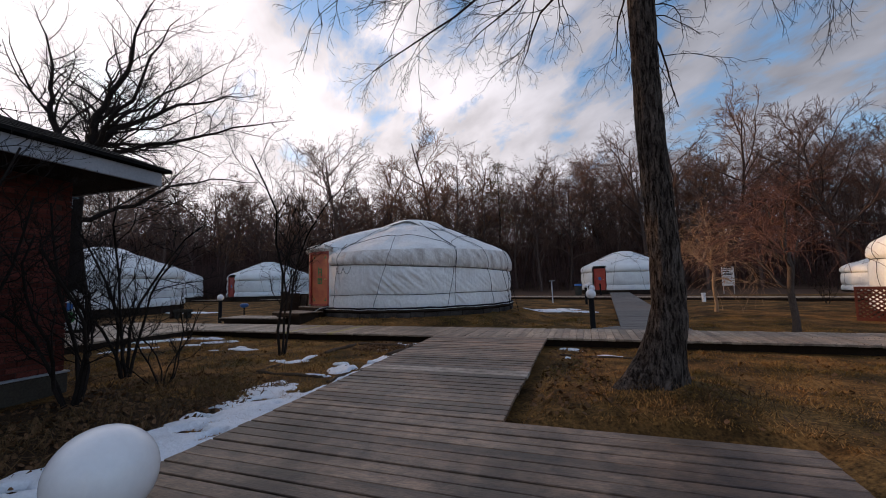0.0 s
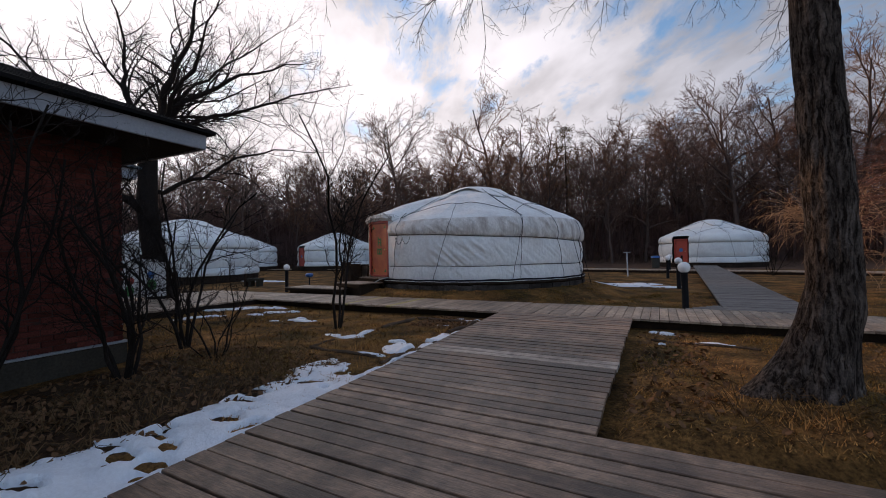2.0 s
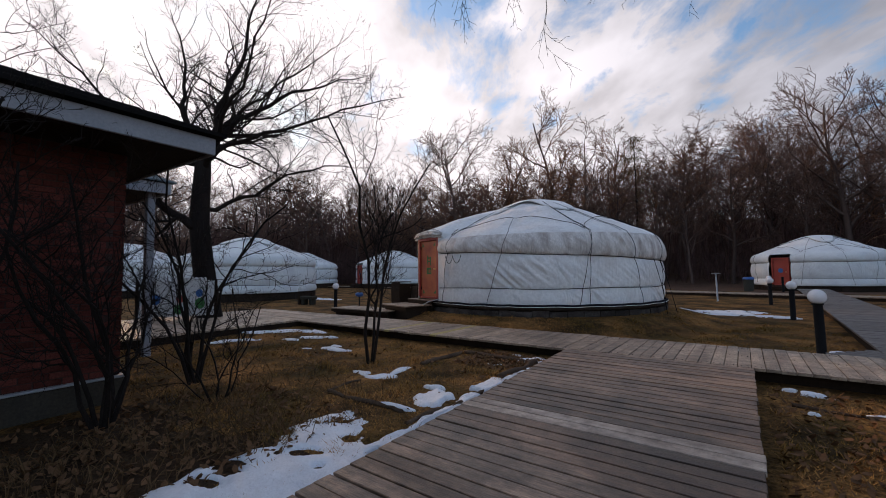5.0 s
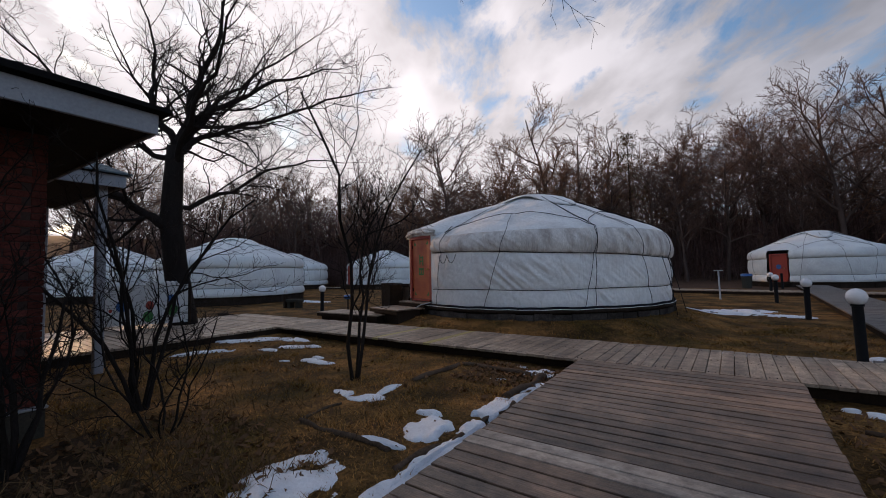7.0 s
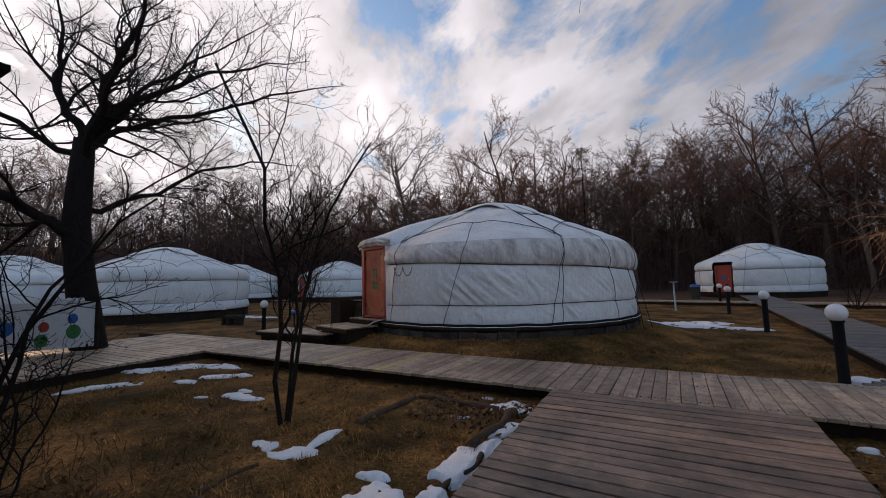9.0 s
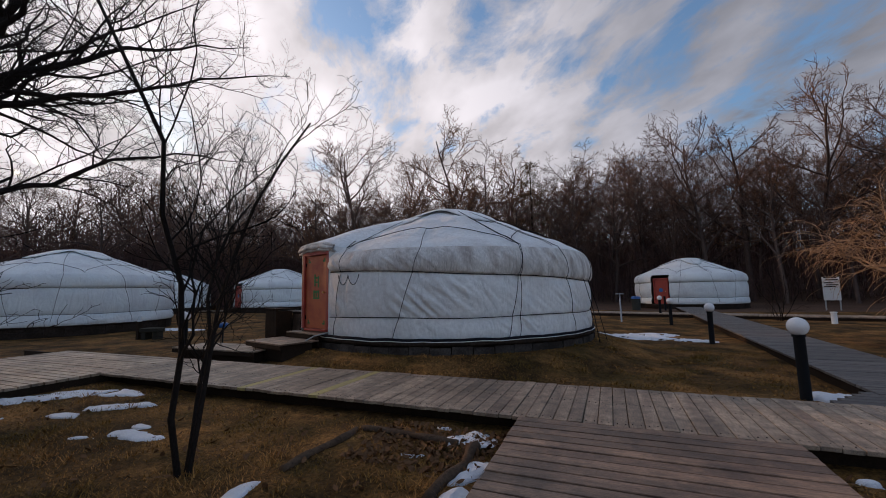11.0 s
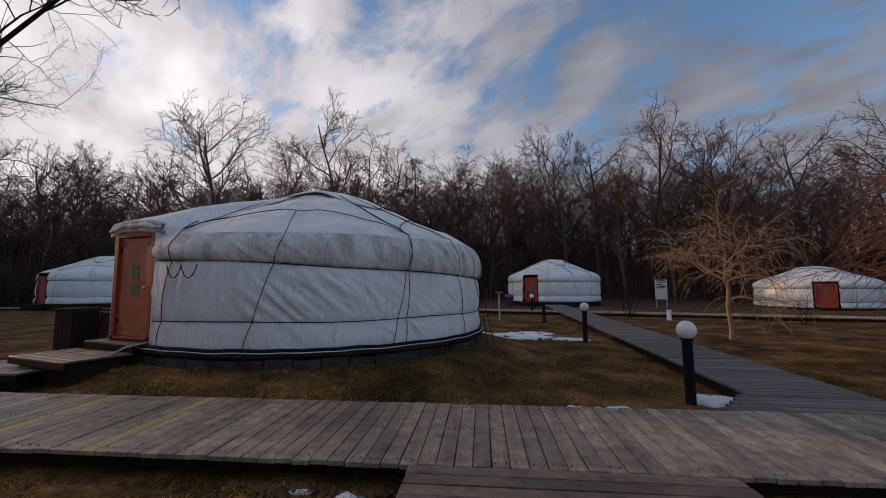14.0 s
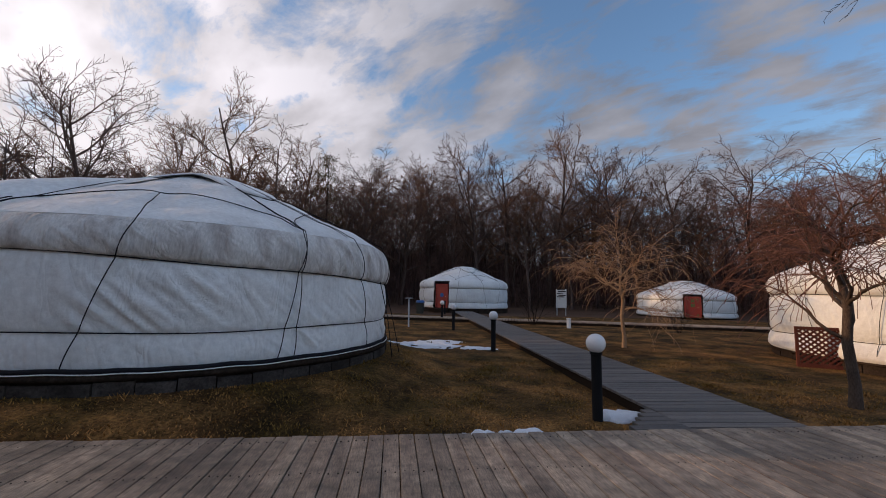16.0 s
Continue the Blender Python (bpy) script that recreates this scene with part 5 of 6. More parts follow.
def strip_deck(label, x0, y0, x1, y1, width, z):
    """A far boardwalk from one point to another, its planks across it."""
    d = new("boardwalk_far")
    tagged(d, label, "boardwalk", kind="structure")
    ln = math.hypot(x1 - x0, y1 - y0)
    yaw = math.degrees(math.atan2(y1 - y0, x1 - x0))
    d.matrix_basis = pose(x0, y0, z, 0, 0, yaw)
    bm = bmesh.new()
    for s in (-1, 1):
        box(bm, 0, s * (width / 2 - 0.05) - 0.03, -0.25, ln, s * (width / 2 - 0.05) + 0.03, -0.04)
    part("joists", bm, M_WOOD_DARK, d)
    n = int(ln / 0.15)
    verts, faces = [], []
    for k in range(n):
        xa, xb = k * 0.15, k * 0.15 + 0.128
        dz = rngp.uniform(-0.004, 0.004)
        b = len(verts)
        verts += [(xa, -width / 2, dz), (xb, -width / 2, dz), (xb, width / 2, dz), (xa, width / 2, dz), (xa, -width / 2, dz - 0.04), (xb, -width / 2, dz - 0.04), (xb, width / 2, dz - 0.04), (xa, width / 2, dz - 0.04)]
        faces += [(b, b + 1, b + 2, b + 3), (b + 4, b + 5, b + 1, b), (b + 6, b + 7, b + 3, b + 2), (b + 5, b + 6, b + 2, b + 1), (b + 7, b + 4, b, b + 3)]
    ob = part_mesh("planks", mesh_from("planks", verts, faces, M_WOOD_Y), d)
    ob["kind"] = "stuff"


strip_deck("boardwalk far across the lawn before the wood", -9, 29.8, 24, 20.0, 1.4, 0.27)
strip_deck("boardwalk along the further yurts", -48, 27.5, -9.2, 29.8, 1.4, 0.24)
strip_deck("broad plank walk beside the notice board", -12.3, 3.6, -12.3, 9.62, 4.2, 0.279)
main_deck()
cross_deck()
nails()
ramp_path()


# ---- things by the yurt door ----
DOOR = Matrix.Translation((-8.37, 11.40, 0)) @ pose(0, 0, 0, 0, 0, 163)


def slab_step(name, x0, y0, x1, y1, top, bottom, m, label, boards, along_x=True):
    """A boarded timber step: separate top boards over a near-black block that paints the void's shade."""
    s = new(name)
    s.matrix_basis = m
    tagged(s, label, "step")
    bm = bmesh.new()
    # dark block standing in for the shaded void below the boards
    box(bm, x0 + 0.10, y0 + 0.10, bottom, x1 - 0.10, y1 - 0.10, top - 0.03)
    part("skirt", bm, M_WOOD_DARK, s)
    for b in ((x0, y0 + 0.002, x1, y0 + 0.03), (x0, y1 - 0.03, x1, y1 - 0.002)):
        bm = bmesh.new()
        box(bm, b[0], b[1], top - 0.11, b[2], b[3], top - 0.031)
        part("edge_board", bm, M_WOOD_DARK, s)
    n = boards
    for k in range(n):
        bm = bmesh.new()
        a, b = k / n, (k + 1) / n
        if along_x:
            box(bm, x0, y0 + (y1 - y0) * a + 0.004, top - 0.03, x1, y0 + (y1 - y0) * b - 0.004, top, 0.004)
        else:
            box(bm, x0 + (x1 - x0) * a + 0.004, y0, top - 0.03, x0 + (x1 - x0) * b - 0.004, y1, top, 0.004)
        part("board", bm, M_WOOD_X if along_x else M_WOOD_Y, s)
    return s


slab_step("door_step", -0.62, 0.06, 0.66, 0.42, 0.70, 0.10, DOOR, "grey boarded doorstep below the orange door", 3)
slab_step("landing", -0.66, 0.42, 0.80, 1.28, 0.575, 0.10, DOOR, "grey boarded timber landing over a void painted dark", 6)
slab_step("platform", -11.25, 9.98, -8.80, 10.86, 0.42, 0.10, Matrix.Identity(4), "low boarded timber platform beside the boardwalk", 16, False)


def planter():
    b = new("wooden_bin")
    b.matrix_basis = pose(-10.15, 12.0, 0.1, 0, 0, -15)
    tagged(b, "dark brown boarded timber bin by the steps", "bin")
    for k in range(4):
        bm = bmesh.new()
        box(bm, -0.26 + k * 0.13, -0.22, 0, -0.135 + k * 0.13, -0.19, 1.06, 0.005)
        part("board", bm, M_WOOD_DARK, b)
    bm = bmesh.new()
    box(bm, -0.26, -0.188, 0, 0.26, 0.22, 1.02)
    part("body", bm, M_WOOD_DARK, b)
    bm = bmesh.new()
    box(bm, -0.28, -0.24, 1.062, 0.28, 0.24, 1.09, 0.006)
    part("lid", bm, M_WOOD_DARK, b)
    f = new("framed_board")
    f.matrix_basis = pose(-9.62, 12.0, 0.1, -6, 0, -15)
    tagged(f, "weathered framed board leaning beside the bin", "board")
    for nm, bx, mat in (("panel", (-0.17, -0.012, 0.1, 0.17, 0.012, 0.95), M_WOOD_X), ("rail", (-0.21, -0.03, 0.95, 0.21, 0.03, 1.0), M_WOOD_DARK), ("upright", (-0.21, -0.03, 0, -0.172, 0.03, 0.948), M_WOOD_DARK), ("upright", (0.172, -0.03, 0, 0.21, 0.03, 0.948), M_WOOD_DARK)):
        bm = bmesh.new()
        box(bm, *bx, bevel=0.004)
        part(nm, bm, mat, f)


planter()


def blue_grill():
    g = new("ash_bin")
    g.matrix_basis = pose(-12.9, 12.6, 0.08)
    tagged(g, "small blue enamel bin on a thin black post", "bin")
    part("post", lathe([(0, 0), (0.025, 0), (0.025, 0.50), (0, 0.50)], 12), M_BLACK, g, "", True)
    part("bowl", lathe([(0, 0.50), (0.08, 0.50), (0.14, 0.53), (0.155, 0.57), (0.155, 0.62), (0.11, 0.655), (0, 0.665)], 24), M_BLUE, g, "blue enamel bowl", True)


blue_grill()


def stone_seat():
    s = new("stone_bench")
    s.matrix_basis = pose(-16.7, 12.95, 0.08, 0, 0, 20)
    tagged(s, "small grey stone bench on the lawn", "bench")
    bm = bmesh.new()
    box(bm, -0.32, -0.2, 0.26, 0.32, 0.2, 0.40, 0.02)
    part("seat", bm, M_CONCRETE, s)
    for x in (-0.2, 0.2):
        bm = bmesh.new()
        box(bm, x - 0.08, -0.16, 0, x + 0.08, 0.16, 0.259, 0.01)
        part("leg", bm, M_CONCRETE, s)
    p = new("short_post")
    p.matrix_basis = pose(-17.15, 12.8, 0.08)
    tagged(p, "short dark wooden post with pale cap", "post")
    bm = bmesh.new()
    box(bm, -0.07, -0.07, 0, 0.07, 0.07, 0.62, 0.01)
    part("shaft", bm, M_WOOD_DARK, p)
    part("cap", lathe([(0, 0.62), (0.07, 0.62), (0.08, 0.70), (0.05, 0.80), (0, 0.83)], 16), M_BOARD, p, "", True)


stone_seat()


def notice_board():
    b = new("notice_board")
    ln = math.hypot(0.85, 1.66)
    b.matrix_basis = pose(-13.7, 5.6, 0.28, 0, 0, math.degrees(math.atan2(1.66, 0.85)))
    tagged(b, "white painted photo board with coloured shapes on the boardwalk", "board")
    bm = bmesh.new()
    box(bm, 0.05, -0.02, 0.08, ln - 0.05, 0.02, 1.02, 0.004)
    part("panel", bm, M_BOARD, b)
    for x in (0.0, ln - 0.05):
        bm = bmesh.new()
        box(bm, x - 0.02, -0.035, 0, x + 0.05, 0.035, 1.08, 0.006)
        part("post", bm, M_WOOD_DARK, b)
    bm = bmesh.new()
    box(bm, 0.05, -0.03, 1.022, ln - 0.05, 0.03, 1.06, 0.004)
    part("rail", bm, M_BOARD, b)
    bm = bmesh.new()
    for k in range(7):
        bmesh.ops.create_uvsphere(bm, u_segments=10, v_segments=6, radius=0.06, matrix=Matrix.Translation((0.95 + k * 0.10, 0, 1.09)))
    part("scalloped_top", bm, M_BOARD, b, "white scalloped top edge", True)
    for x, z, r, mat, nm in ((1.45, 0.42, 0.17, M_GREEN, "green_shape"), (1.43, 0.70, 0.12, M_BLUE, "blue_shape"), (0.98, 0.55, 0.12, M_RED, "red_shape"), (0.95, 0.27, 0.15, M_GREEN, "green_shape"), (0.42, 0.55, 0.16, M_BLUE, "blue_shape"), (0.20, 0.45, 0.05, M_RED, "red_shape")):
        bm = bmesh.new()
        bmesh.ops.create_cone(bm, segments=20, radius1=r * 0.72, radius2=r * 0.66, depth=0.006, cap_ends=True, matrix=pose(x, -0.024, z, 90) @ Matrix.Diagonal((1, 1.25, 1, 1)))
        part(nm, bm, mat, b)


notice_board()


# ---- far things on the lawns ----
def lattice_screen():
    s = new("lattice_screen")
    s.matrix_basis = pose(6.85, 14.10, 0.08, 0, 0, -29)
    tagged(s, "red-brown wooden lattice screen in front of a yurt", "screen")
    w, h = 1.15, 0.92

    def panel(m, w):
        for nm, bx in (("rail", (0, -0.025, h - 0.07, w, 0.025, h)), ("rail", (0, -0.025, 0.0, w, 0.025, 0.09)), ("stile", (0, -0.024, 0.092, 0.06, 0.024, h - 0.072)), ("stile", (w - 0.06, -0.024, 0.092, w, 0.024, h - 0.072))):
            bm = bmesh.new()
            box(bm, *bx, bevel=0.004)
            part(nm, bm, M_LATTICE, s).matrix_basis = m
        for sgn, yy in ((1, -0.010), (-1, 0.010)):
            c = -h
            while c < w + h:
                pts = []
                for t in np.linspace(0, 1, 60):
                    x, z = (c + t * h, 0.08 + t * (h - 0.14)) if sgn > 0 else (c + (1 - t) * h, 0.08 + t * (h - 0.14))
                    if 0.05 < x < w - 0.05:
                        pts.append((x, z))
                if len(pts) > 3:
                    (xa, za), (xb, zb) = pts[0], pts[-1]
                    l = math.hypot(xb - xa, zb - za)
                    bm = bmesh.new()
                    box(bm, 0, -0.007, -0.02, l, 0.007, 0.02)
                    part("slat", bm, M_LATTICE, s).matrix_basis = m @ Matrix.Translation((xa, yy, za)) @ pose(0, 0, 0, 0, -math.degrees(math.atan2(zb - za, xb - xa)), 0)
                c += 0.135
    panel(Matrix.Identity(4), w)
    panel(Matrix.Translation((w + 0.02, 0.03, 0)) @ pose(0, 0, 0, 0, 0, 90), 0.6)
    # a pale covered box beside it
    b = new("covered_box")
    b.matrix_basis = pose(8.65, 13.85, 0.08, 0, 0, -25)
    tagged(b, "pale blue-grey plastic box on dark feet", "box")
    bm = bmesh.new()
    box(bm, -0.45, -0.3, 0.16, 0.45, 0.3, 0.72, 0.05)
    part("body", bm, M_FASCIA, b, "", True)
    for x in (-0.36, 0.36):
        for y in (-0.22, 0.22):
            bm = bmesh.new()
            box(bm, x - 0.04, y - 0.04, 0, x + 0.04, y + 0.04, 0.165)
            part("foot", bm, M_BLACK, b)


lattice_screen()


def sign_panel():
    s = new("information_sign")
    s.matrix_basis = pose(9.3, 33.0, ground_z(9, 33), 0, 0, -12)
    tagged(s, "white information panel with dark lines on legs", "sign")
    bm = bmesh.new()
    box(bm, -0.36, -0.03, 0.55, 0.36, 0.03, 1.85, 0.01)
    part("panel", bm, M_BOARD, s)
    for x in (-0.30, 0.30):
        bm = bmesh.new()
        box(bm, x - 0.03, -0.028, -0.1, x + 0.03, 0.028, 0.549)
        part("leg", bm, M_STEEL, s)
    for z, x0, x1 in ((1.78, -0.30, 0.24), (1.66, -0.24, 0.30), (1.50, -0.30, 0.1), (1.38, -0.2, 0.28), (1.28, -0.30, 0.2)):
        bm = bmesh.new()
        box(bm, x0, -0.034, z, x1, -0.030, z + 0.06)
        part("text_bar", bm, M_BLACK, s)


sign_panel()


def slim_post(x, y, h, r, mat, label, cap=False):
    p = new("post")
    p.matrix_basis = pose(x, y, ground_z(x, y) - 0.02, 0.6, -0.8)
    tagged(p, label, "post")
    part("shaft", lathe([(0, 0), (r, 0), (r, h), (0, h)], 12), mat, p, "", True)
    if cap:
        bm = bmesh.new()
        box(bm, -0.16, -0.04, h, 0.16, 0.04, h + 0.04, 0.008)
        part("cap", bm, mat, p)
    else:
        part("cap", lathe([(0, h), (r * 1.25, h), (r * 1.1, h + 0.04), (0, h + 0.05)], 12), mat, p, "", True)


slim_post(-1.75, 22.7, 1.18, 0.032, M_STEEL, "slim grey metal post with flat top on the lawn", True)
slim_post(5.45, 23.2, 0.42, 0.09, M_BOARD, "short pale post on the far lawn")
slim_post(1.0, 32.6, 0.85, 0.06, M_BLACK, "black post beside the far yurt")


def far_bin(x, y):
    b = new("litter_bin")
    b.matrix_basis = pose(x, y, ground_z(x, y))
    tagged(b, "grey litter bin with blue rim by the far yurt", "bin")
    part("body", lathe([(0, 0), (0.24, 0), (0.28, 0.75), (0, 0.75)], 20), M_CONCRETE, b, "", True)
    part("rim", lathe([(0, 0.752), (0.30, 0.752), (0.30, 0.86), (0.2, 0.9), (0, 0.9)], 20), M_BLUE, b, "blue rim", True)


far_bin(-0.6, 33.4)


# ---- logs and timber edging ----
def log(x0, y0, x1, y1, r, seed, label):
    rng = random.Random(seed)
    pts = []
    n = 14
    for k in range(n + 1):
        t = k / n
        x, y = x0 + (x1 - x0) * t, y0 + (y1 - y0) * t
        pts.append((Vector((x + 0.02 * math.sin(k * 0.6 + seed), y + 0.02 * math.cos(k * 0.5 + seed), ground_z(x, y) + r * (0.5 + 0.25 * math.sin(k * 0.7 + seed * 2)))), r * (1 + 0.16 * math.sin(k * 0.9 + seed))))
    v, f = tubes([pts], lambda q: 10)
    v = [p + Vector((noise.noise(p * 9), noise.noise(p * 9 + Vector((5, 0, 0))), noise.noise(p * 9 + Vector((0, 7, 0))))) * 0.011 for p in v]
    f.append(tuple(range(9, -1, -1)))
    ob = new("log", mesh_from("log", v, f, M_LOG, True))
    tagged(ob, label, "log", "logs edging the lawn")


log(-4.72, 4.86, -3.58, 4.89, 0.024, 1, "half-buried rotting log on the lawn")
log(-3.36, 4.70, -3.22, 5.45, 0.026, 2, "rotting edging log beside the boardwalk")
log(-3.24, 5.50, -3.20, 6.40, 0.024, 8, "rotting edging log beside the boardwalk")
log(-3.36, 6.50, -3.33, 7.56, 0.045, 3, "rotting edging log beside the boardwalk")
log(-4.62, 7.60, -3.54, 7.57, 0.036, 4, "thin half-buried edging log by the lawn")
log(-4.66, 7.55, -4.70, 6.50, 0.036, 5, "thin half-buried edging log by the lawn")
log(-4.78, 4.90, -4.80, 5.40, 0.014, 6, "thin half-buried branch on the lawn")
log(-0.50, 7.22, 0.75, 7.12, 0.018, 7, "half-buried edging timber in the turf")


def snow(blobs, seed, thick, label, step=0.045, deck=False):
    """A melting snow patch: blobs are (x, y, rx, ry, turn); its edge and its holes follow noise."""
    x0 = min(b[0] - max(b[2], b[3]) for b in blobs) - 0.2
    x1 = max(b[0] + max(b[2], b[3]) for b in blobs) + 0.2
    y0 = min(b[1] - max(b[2], b[3]) for b in blobs) - 0.2
    y1 = max(b[1] + max(b[2], b[3]) for b in blobs) + 0.2
    nx, ny = int((x1 - x0) / step) + 1, int((y1 - y0) / step) + 1
    verts, index, faces = [], {}, []
    pit = 0.34 if deck else 0.20
    rng = random.Random(seed * 7)
    pits = [(rng.uniform(-3.95, -3.2), rng.uniform(1.2, 4.3), rng.uniform(0.07, 0.14), rng.uniform(0.045, 0.075), rng.uniform(-20, 60)) for k in range(17)] if deck else []

    def depth(x, y):
        d = -1
        for bx, by, rx, ry, tr in blobs:
            c, s = math.cos(radians(tr)), math.sin(radians(tr))
            u, v = ((x - bx) * c + (y - by) * s) / rx, (-(x - bx) * s + (y - by) * c) / ry
            d = max(d, 1 - u * u - v * v)
        d += 0.55 * noise.noise(Vector((x * 2.6, y * 2.6, seed))) + 0.30 * noise.noise(Vector((x * 8, y * 8, seed + 3)))
        if not deck:
            d += 0.40 * noise.noise(Vector((x * 6, y * 6, seed + 31))) + 0.32 * noise.noise(Vector((x * 15, y * 15, seed + 41)))
        hole = noise.noise(Vector((x * 4.2, y * 4.2, seed + 20)))
        if hole > pit:
            d -= (hole - pit) * 3.6
        for px, py, rx, ry, tr in pits:
            c, s = math.cos(radians(tr)), math.sin(radians(tr))
            u, v = ((x - px) * c + (y - py) * s) / rx, (-(x - px) * s + (y - py) * c) / ry
            q = math.sqrt(u * u + v * v) + 0.35 * noise.noise(Vector((x * 20, y * 20, seed)))
            if q < 1.6:
                d = min(d, (q - 1) * 0.62)
        return d
    for j in range(ny):
        for i in range(nx):
            x, y = x0 + i * step, y0 + j * step
            d = depth(x, y)
            if deck and x > -3.07:
                d = min(d, (-3.0 - x) * 9)
            h = thick * (1 - (0.55 * smooth_step(2.8, 4.2, y) if deck else 0)) * (1 - math.exp(-max(d, 0) * 3.2)) + min(1, thick / 0.09) * (0.042 * noise.noise(Vector((x * 4.0, y * 4.0, seed + 9))) + 0.014 * noise.noise(Vector((x * 11, y * 11, seed + 4)))) * min(1, max(d, 0) * 3)
            if d > -0.6:
                index[(i, j)] = len(verts)
                verts.append((x, y, ground_z(min(x, -3.21) if deck else x, y) + (h if d > 0 else d * 0.22)))
    for (i, j), a in index.items():
        q = [index.get((i + 1, j)), index.get((i + 1, j + 1)), index.get((i, j + 1))]
        if None not in q:
            faces.append((a, *q))
    # each separate piece of snow is a patch of its own
    root = list(range(len(verts)))

    def find(a):
        while root[a] != a:
            root[a] = root[root[a]]
            a = root[a]
        return a
    for q in faces:
        for b in q[1:]:
            root[find(b)] = find(q[0])
    pieces = {}
    for q in faces:
        pieces.setdefault(find(q[0]), []).append(q)
    for piece in pieces.values():
        if len(piece) < 12:
            continue
        ids = {a: k for k, a in enumerate(sorted({a for q in piece for a in q}))}
        me = mesh_from("snow_patch", [verts[a] for a in ids], [tuple(ids[a] for a in q) for q in piece], M_SNOW, True)
        tagged(new("snow_patch", me), label, "snow", "melting snow patches")


snow(((-3.50, 2.1, 0.62, 0.95, 0), (-3.52, 3.3, 0.55, 0.95, -4), (-3.85, 4.20, 0.34, 0.40, 10), (-3.20, 4.6, 0.12, 0.75, -3), (-3.3, 1.0, 0.5, 0.9, 0)), 1, 0.055, "long strip of old pitted snow beside the boardwalk", 0.022, True)
snow(((-3.16, 4.95, 0.14, 0.48, 5), (-3.21, 5.55, 0.14, 0.40, 0), (-3.29, 6.05, 0.15, 0.42, 8), (-3.2, 6.55, 0.12, 0.20, 0), (-3.58, 5.40, 0.22, 0.28, 20), (-3.40, 5.35, 0.25, 0.08, 0), (-3.80, 5.68, 0.16, 0.06, 10)), 2, 0.045, "narrow broken snow strip along the rotting logs", 0.02)
snow(((-3.24, 7.03, 0.11, 0.25, -20),), 17, 0.035, "small snow patch between log and boardwalk", 0.018)
snow(((-3.42, 7.68, 0.30, 0.16, 15), (-3.46, 7.88, 0.14, 0.10, 0)), 3, 0.03, "small snow patch in the corner of the lawn", 0.018)
snow(((-3.83, 7.24, 0.12, 0.08, 30),), 18, 0.025, "small melting snow patch on the lawn", 0.018)
snow(((-3.84, 7.92, 0.10, 0.05, 0),), 19, 0.03, "small melting snow patch on the lawn", 0.018)
snow(((-5.05, 5.74, 0.30, 0.10, 0), (-4.72, 5.72, 0.22, 0.13, 20), (-4.72, 6.1, 0.08, 0.26, 10)), 4, 0.022, "thin broken snow patch below the sapling", 0.018)
snow(((-3.74, 4.97, 0.26, 0.06, 4),), 5, 0.03, "thin snow lying along a log", 0.018)
snow(((-9.7, 7.25, 0.75, 0.30, 50), (-9.1, 7.7, 0.55, 0.20, 10)), 6, 0.03, "snow patch at the corner of the boardwalk", 0.03)
snow(((-8.2, 7.25, 0.45, 0.14, 35),), 20, 0.03, "thin snow patch on the lawn", 0.025)
snow(((-9.3, 6.0, 0.6, 0.14, 55),), 7, 0.03, "thin snow strip beside the boardwalk", 0.03)
snow(((-6.85, 6.68, 0.34, 0.13, 0), (-7.1, 6.88, 0.15, 0.07, 0)), 8, 0.025, "small melting snow patch on the lawn", 0.02)
snow(((-7.35, 6.42, 0.16, 0.06, 20),), 9, 0.022, "small melting snow patch on the lawn", 0.018)
snow(((-8.4, 6.78, 0.25, 0.09, 10),), 21, 0.022, "small melting snow patch on the lawn", 0.02)
snow(((-1.5, 17.1, 1.15, 0.60, -12), (-0.15, 16.45, 0.6, 0.20, -14), (-1.0, 17.9, 0.7, 0.45, 0)), 10, 0.05, "thin spread of snow on the lawn by the yurt", 0.06)
snow(((0.50, 10.56, 0.30, 0.20, 20), (0.36, 10.66, 0.16, 0.12, 0)), 11, 0.06, "small snow heap at the bollard's foot", 0.02)
snow(((-1.4, 9.88, 0.30, 0.22, 0),), 12, 0.09, "crumb of snow at the boardwalk's edge", 0.02)
snow(((-0.9, 9.88, 0.28, 0.20, 0),), 13, 0.09, "crumb of snow at the boardwalk's edge", 0.02)
snow(((0.25, 7.25, 0.24, 0.07, 0),), 14, 0.03, "small melting snow patch on the lawn", 0.02)
snow(((-0.35, 7.0, 0.10, 0.05, 60),), 15, 0.03, "small melting snow patch on the lawn", 0.02)
snow(((-0.24, 7.78, 0.17, 0.10, 10), (-0.46, 7.87, 0.09, 0.06, 0)), 22, 0.045, "small snow patch at the foot of the boardwalk", 0.018)
snow(((-19.5, 15.5, 1.6, 0.35, 10),), 16, 0.05, "thin strip of snow on the far lawn", 0.08)


# ---- grass, stalks and leaves ----
def on_lawn(x, y):
    if x < -3.7 and y < 3.6:
        return False
    if -10.1 < x < -3.12 and 2.4 < y < 8.0 or -0.68 < x < 7 and 3.72 < y < 8.0:
        return True
    if y > 9.7 and not (0.62 + (y - 9.7) * 0.042 < x < 2.1 + (y - 9.7) * 0.042) and math.hypot(x + 6.25, y - 14.3) > 3.72 and not (x < -8 and y < 13):
        return True
    return False


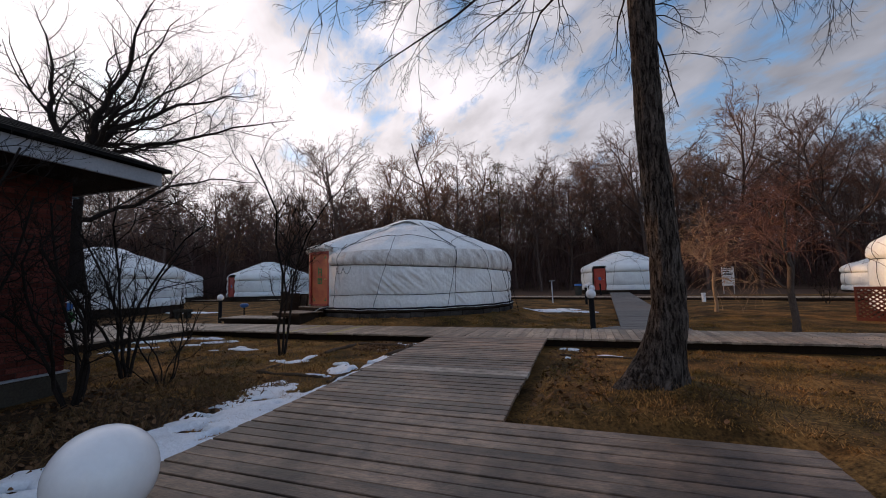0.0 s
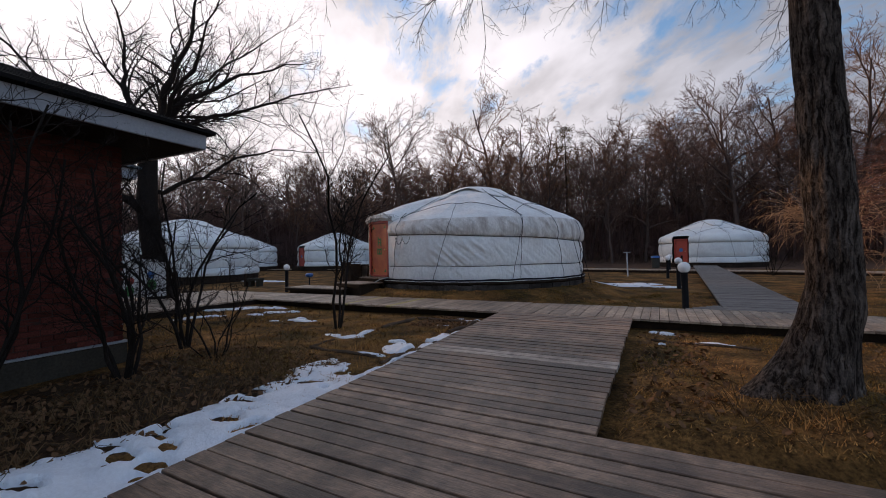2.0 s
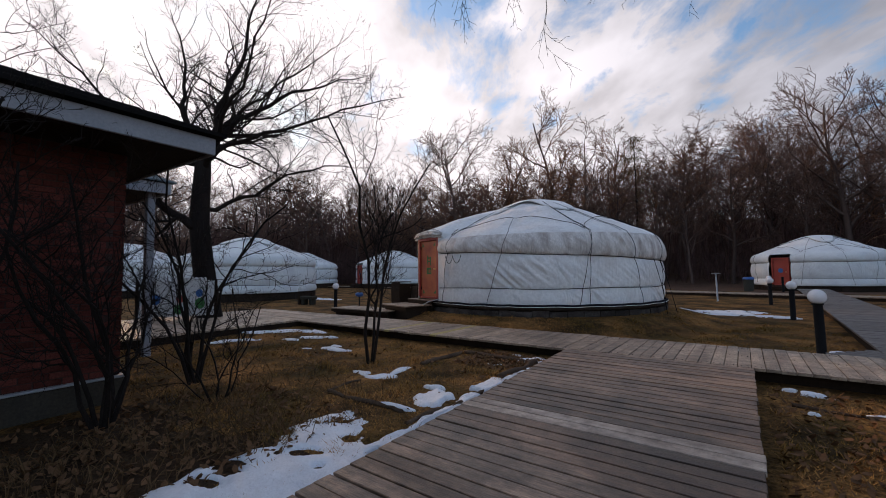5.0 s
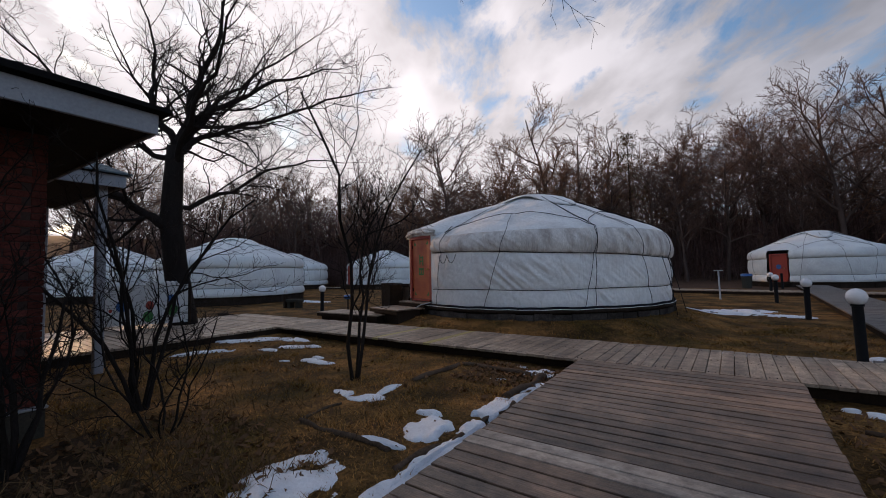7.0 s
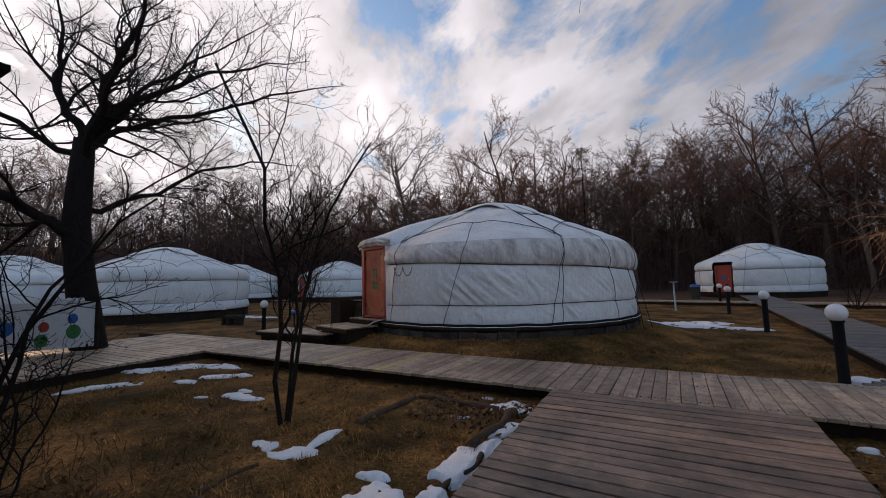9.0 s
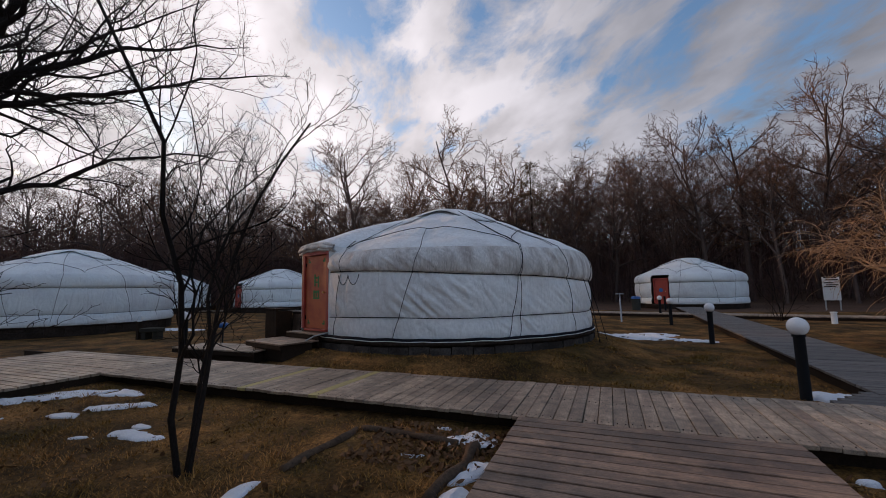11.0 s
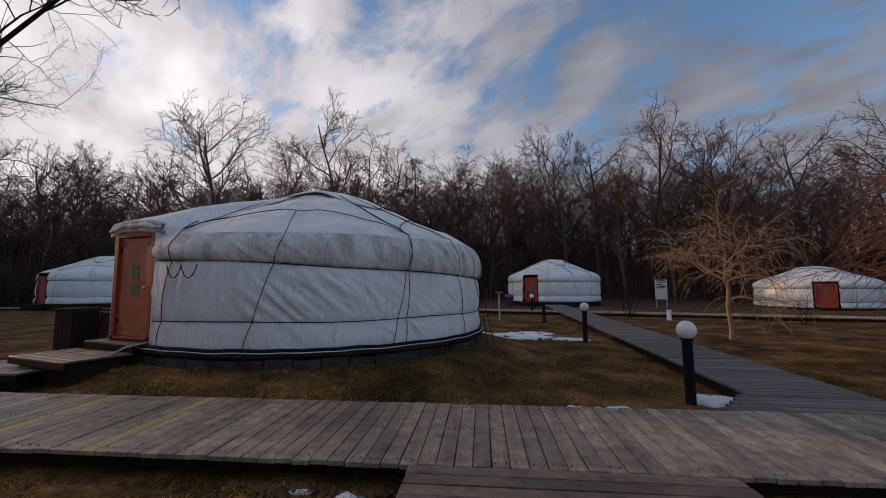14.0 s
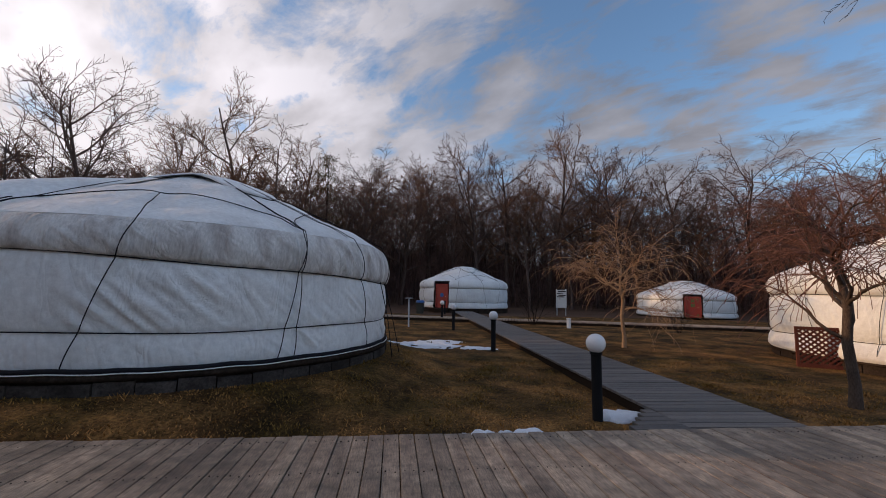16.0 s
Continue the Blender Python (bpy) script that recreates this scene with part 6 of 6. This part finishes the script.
def grass():
    rng = random.Random(31)
    verts, faces = [], []
    for (xa, xb, ya, yb, num) in ((-10.1, -3.1, 2.0, 8.0, 62000), (-0.7, 5.5, 3.7, 8.0, 42000), (-9, 5.5, 9.7, 15, 70000), (-5.4, -3.1, -1.5, 2.5, 9000)):
        for i in range(num):
            x, y = rng.uniform(xa, xb), rng.uniform(ya, yb)
            if not on_lawn(x, y):
                continue
            g = noise.noise(Vector((x * 1.1, y * 1.1, 4))) + 0.6 * noise.noise(Vector((x * 5, y * 5, 8)))
            if g < rng.uniform(-0.7, 0.2):
                continue
            near = 0.1 * math.exp(-((x - 0.85) ** 2 + (y - 4.85) ** 2) / 0.5) + (0.6 if x < -4.2 and y < 3.6 else 0)
            tuft = max(0.0, noise.noise(Vector((x * 3.1, y * 3.1, 17))) - 0.12) * 5
            h = (0.014 + 0.020 * rng.random()) * (1 + min(tuft, 1.4)) * (1 + max(0, g) + near) * (0.75 if y > 9 else 0.7 if x > -0.7 else 0.8)
            a = rng.uniform(0, 6.283)
            lean = rng.uniform(0.4, 1.8) * h
            w = (0.0035 + 0.0028 * rng.random()) * (1.6 if y > 9 else 1.0)
            z = ground_z(x, y) - 0.004
            c, s = math.cos(a), math.sin(a)
            b = len(verts)
            verts += [(x - s * w, y + c * w, z), (x + s * w, y - c * w, z), (x + c * lean, y + s * lean, z + h)]
            faces.append((b, b + 1, b + 2))
    ob = new("grass", mesh_from("grass", verts, faces, M_GRASS))
    tagged(ob, "short dry winter grass, olive and straw-coloured", "grass", kind="stuff")


def dead_stalks():
    rng = random.Random(8)
    lines = []
    for i in range(2000):
        x, y = (rng.gauss(0.85, 0.42), rng.gauss(4.6, 0.4)) if i % 8 == 0 else (rng.uniform(-6.8, -3.7), rng.uniform(3.4, 5.2)) if i % 8 == 1 else (rng.uniform(-5.4, -3.9), rng.uniform(-0.5, 4.2))
        if i % 8 == 0 and math.hypot(x - 0.82, y - 4.85) < 0.34:
            continue
        if i % 8 == 0 and not on_lawn(x, y):
            continue
        z = ground_z(x, y)
        a = rng.uniform(0, 6.283)
        h = rng.uniform(0.03, 0.15)
        l = rng.uniform(0.05, 0.20)
        p = Vector((x, y, z))
        lines.append([(p, 0.0035), (p + Vector((math.cos(a) * l * 0.5, math.sin(a) * l * 0.5, h)), 0.003), (p + Vector((math.cos(a) * l, math.sin(a) * l, h * 0.7)), 0.0012)])
    v, f = tubes(lines, lambda q: 3)
    ob = new("dead_stalks", mesh_from("dead_stalks", v, f, M_STALK))
    tagged(ob, "bent dead stalks and dry tufts in the turf", "grass", kind="stuff")


def fallen_leaves():
    rng = random.Random(6)
    verts, faces = [], []
    for i in range(4200):
        k = i % 5
        x, y = (rng.uniform(-6.1, -3.75), rng.uniform(0.4, 4.6)) if i >= 2000 else ((rng.uniform(-4.4, -3.15), rng.uniform(6.9, 7.95)) if k < 2 else (rng.uniform(-0.66, 0.2), rng.uniform(4.0, 7.9)) if k == 2 else (rng.uniform(-10, -3.2), rng.uniform(3, 8)) if k == 3 else (rng.uniform(-0.6, 5), rng.uniform(3.8, 8)))
        z = ground_z(x, y) + rng.uniform(0.008, 0.028)
        m = pose(x, y, z, rng.uniform(-50, 50), rng.uniform(-50, 50), rng.uniform(0, 360)) @ Matrix.Scale(rng.uniform(0.018, 0.045), 4)
        b = len(verts)
        verts += [m @ Vector(p) for p in ((-1, 0, 0.1), (-0.3, 0.5, 0), (0.5, 0.42, 0.1), (1.1, 0, 0.2), (0.5, -0.42, 0.05), (-0.3, -0.5, 0))]
        faces.append(tuple(range(b, b + 6)))
    ob = new("fallen_leaves", mesh_from("fallen_leaves", verts, faces, M_LEAF))
    tagged(ob, "scattered brown fallen leaves", "leaves", kind="stuff")


grass()
dead_stalks()
fallen_leaves()


# ---- guy ropes and cable at the yurt ----
def line_thing(name, pts, r, mat, label, cat):
    v, f = tubes([[(Vector(p), r) for p in pts]], lambda q: 6)
    ob = new(name, mesh_from(name, v, f, mat, True))
    tagged(ob, label, cat)


line_thing("guy_rope", [(-2.72, 13.55, 2.0), (-2.50, 13.50, 1.1), (-2.36, 13.45, 0.15)], 0.008, M_ROPE, "thin dark guy rope pegged beside the yurt", "rope")
line_thing("guy_rope", [(-2.70, 14.1, 2.1), (-2.42, 14.1, 1.1), (-2.20, 14.1, 0.12)], 0.008, M_ROPE, "thin dark guy rope pegged beside the yurt", "rope")
line_thing("cable", [(-7.75, 10.98, 0.72), (-7.95, 10.75, 0.66), (-8.15, 10.6, 0.52), (-8.27, 10.5, 0.36), (-8.30, 10.45, 0.22), (-8.22, 10.42, 0.12)], 0.016, M_STEEL, "grey cable hanging from the yurt to the ground", "cable")


# ---- bricks of the hall ----
def bricks():
    rng = random.Random(4)
    meshes = []
    for k in range(5):
        bm = bmesh.new()
        box(bm, -0.05, -0.101, -0.029, 0.0, 0.101, 0.029, 0.004)
        for v in bm.verts:
            v.co += Vector((rng.uniform(-0.003, 0.003), rng.uniform(-0.002, 0.002), rng.uniform(-0.002, 0.002)))
        meshes.append(finish("brick", bm, M_BRICK))
    wall = [c for c in hall.children if c.name.startswith("wall")][0]
    count = 0
    rest_v, rest_f = [], []
    for course in range(37):
        z = 0.412 + course * 0.067
        if z > 2.83:
            break
        y = -0.165 - (0.106 if course % 2 else 0.0)
        while y > -4.2:
            me = meshes[rng.randrange(5)]
            m = Matrix.Translation((rng.uniform(-0.012, 0.010), y, z)) @ pose(0, 0, 0, rng.uniform(-0.5, 0.5), 0, rng.uniform(-0.8, 0.8))
            if count < 300 and y > -1.95:
                ob = new("brick", me)
                ob.parent = wall
                ob.matrix_basis = m
                count += 1
            else:
                b = len(rest_v)
                rest_v += [m @ v.co for v in me.vertices]
                rest_f += [tuple(b + i for i in p.vertices) for p in me.polygons]
            y -= 0.213
        # corner brick, end on
        ob_m = Matrix.Translation((0.0, -0.055, z))
        b = len(rest_v)
        me = meshes[course % 5]
        rest_v += [ob_m @ Matrix.Diagonal((1, 0.5, 1, 1)) @ v.co for v in me.vertices]
        rest_f += [tuple(b + i for i in p.vertices) for p in me.polygons]
    ob = part_mesh("brickwork", mesh_from("brickwork", rest_v, rest_f, M_BRICK), wall)
    ob["kind"] = "stuff"


bricks()
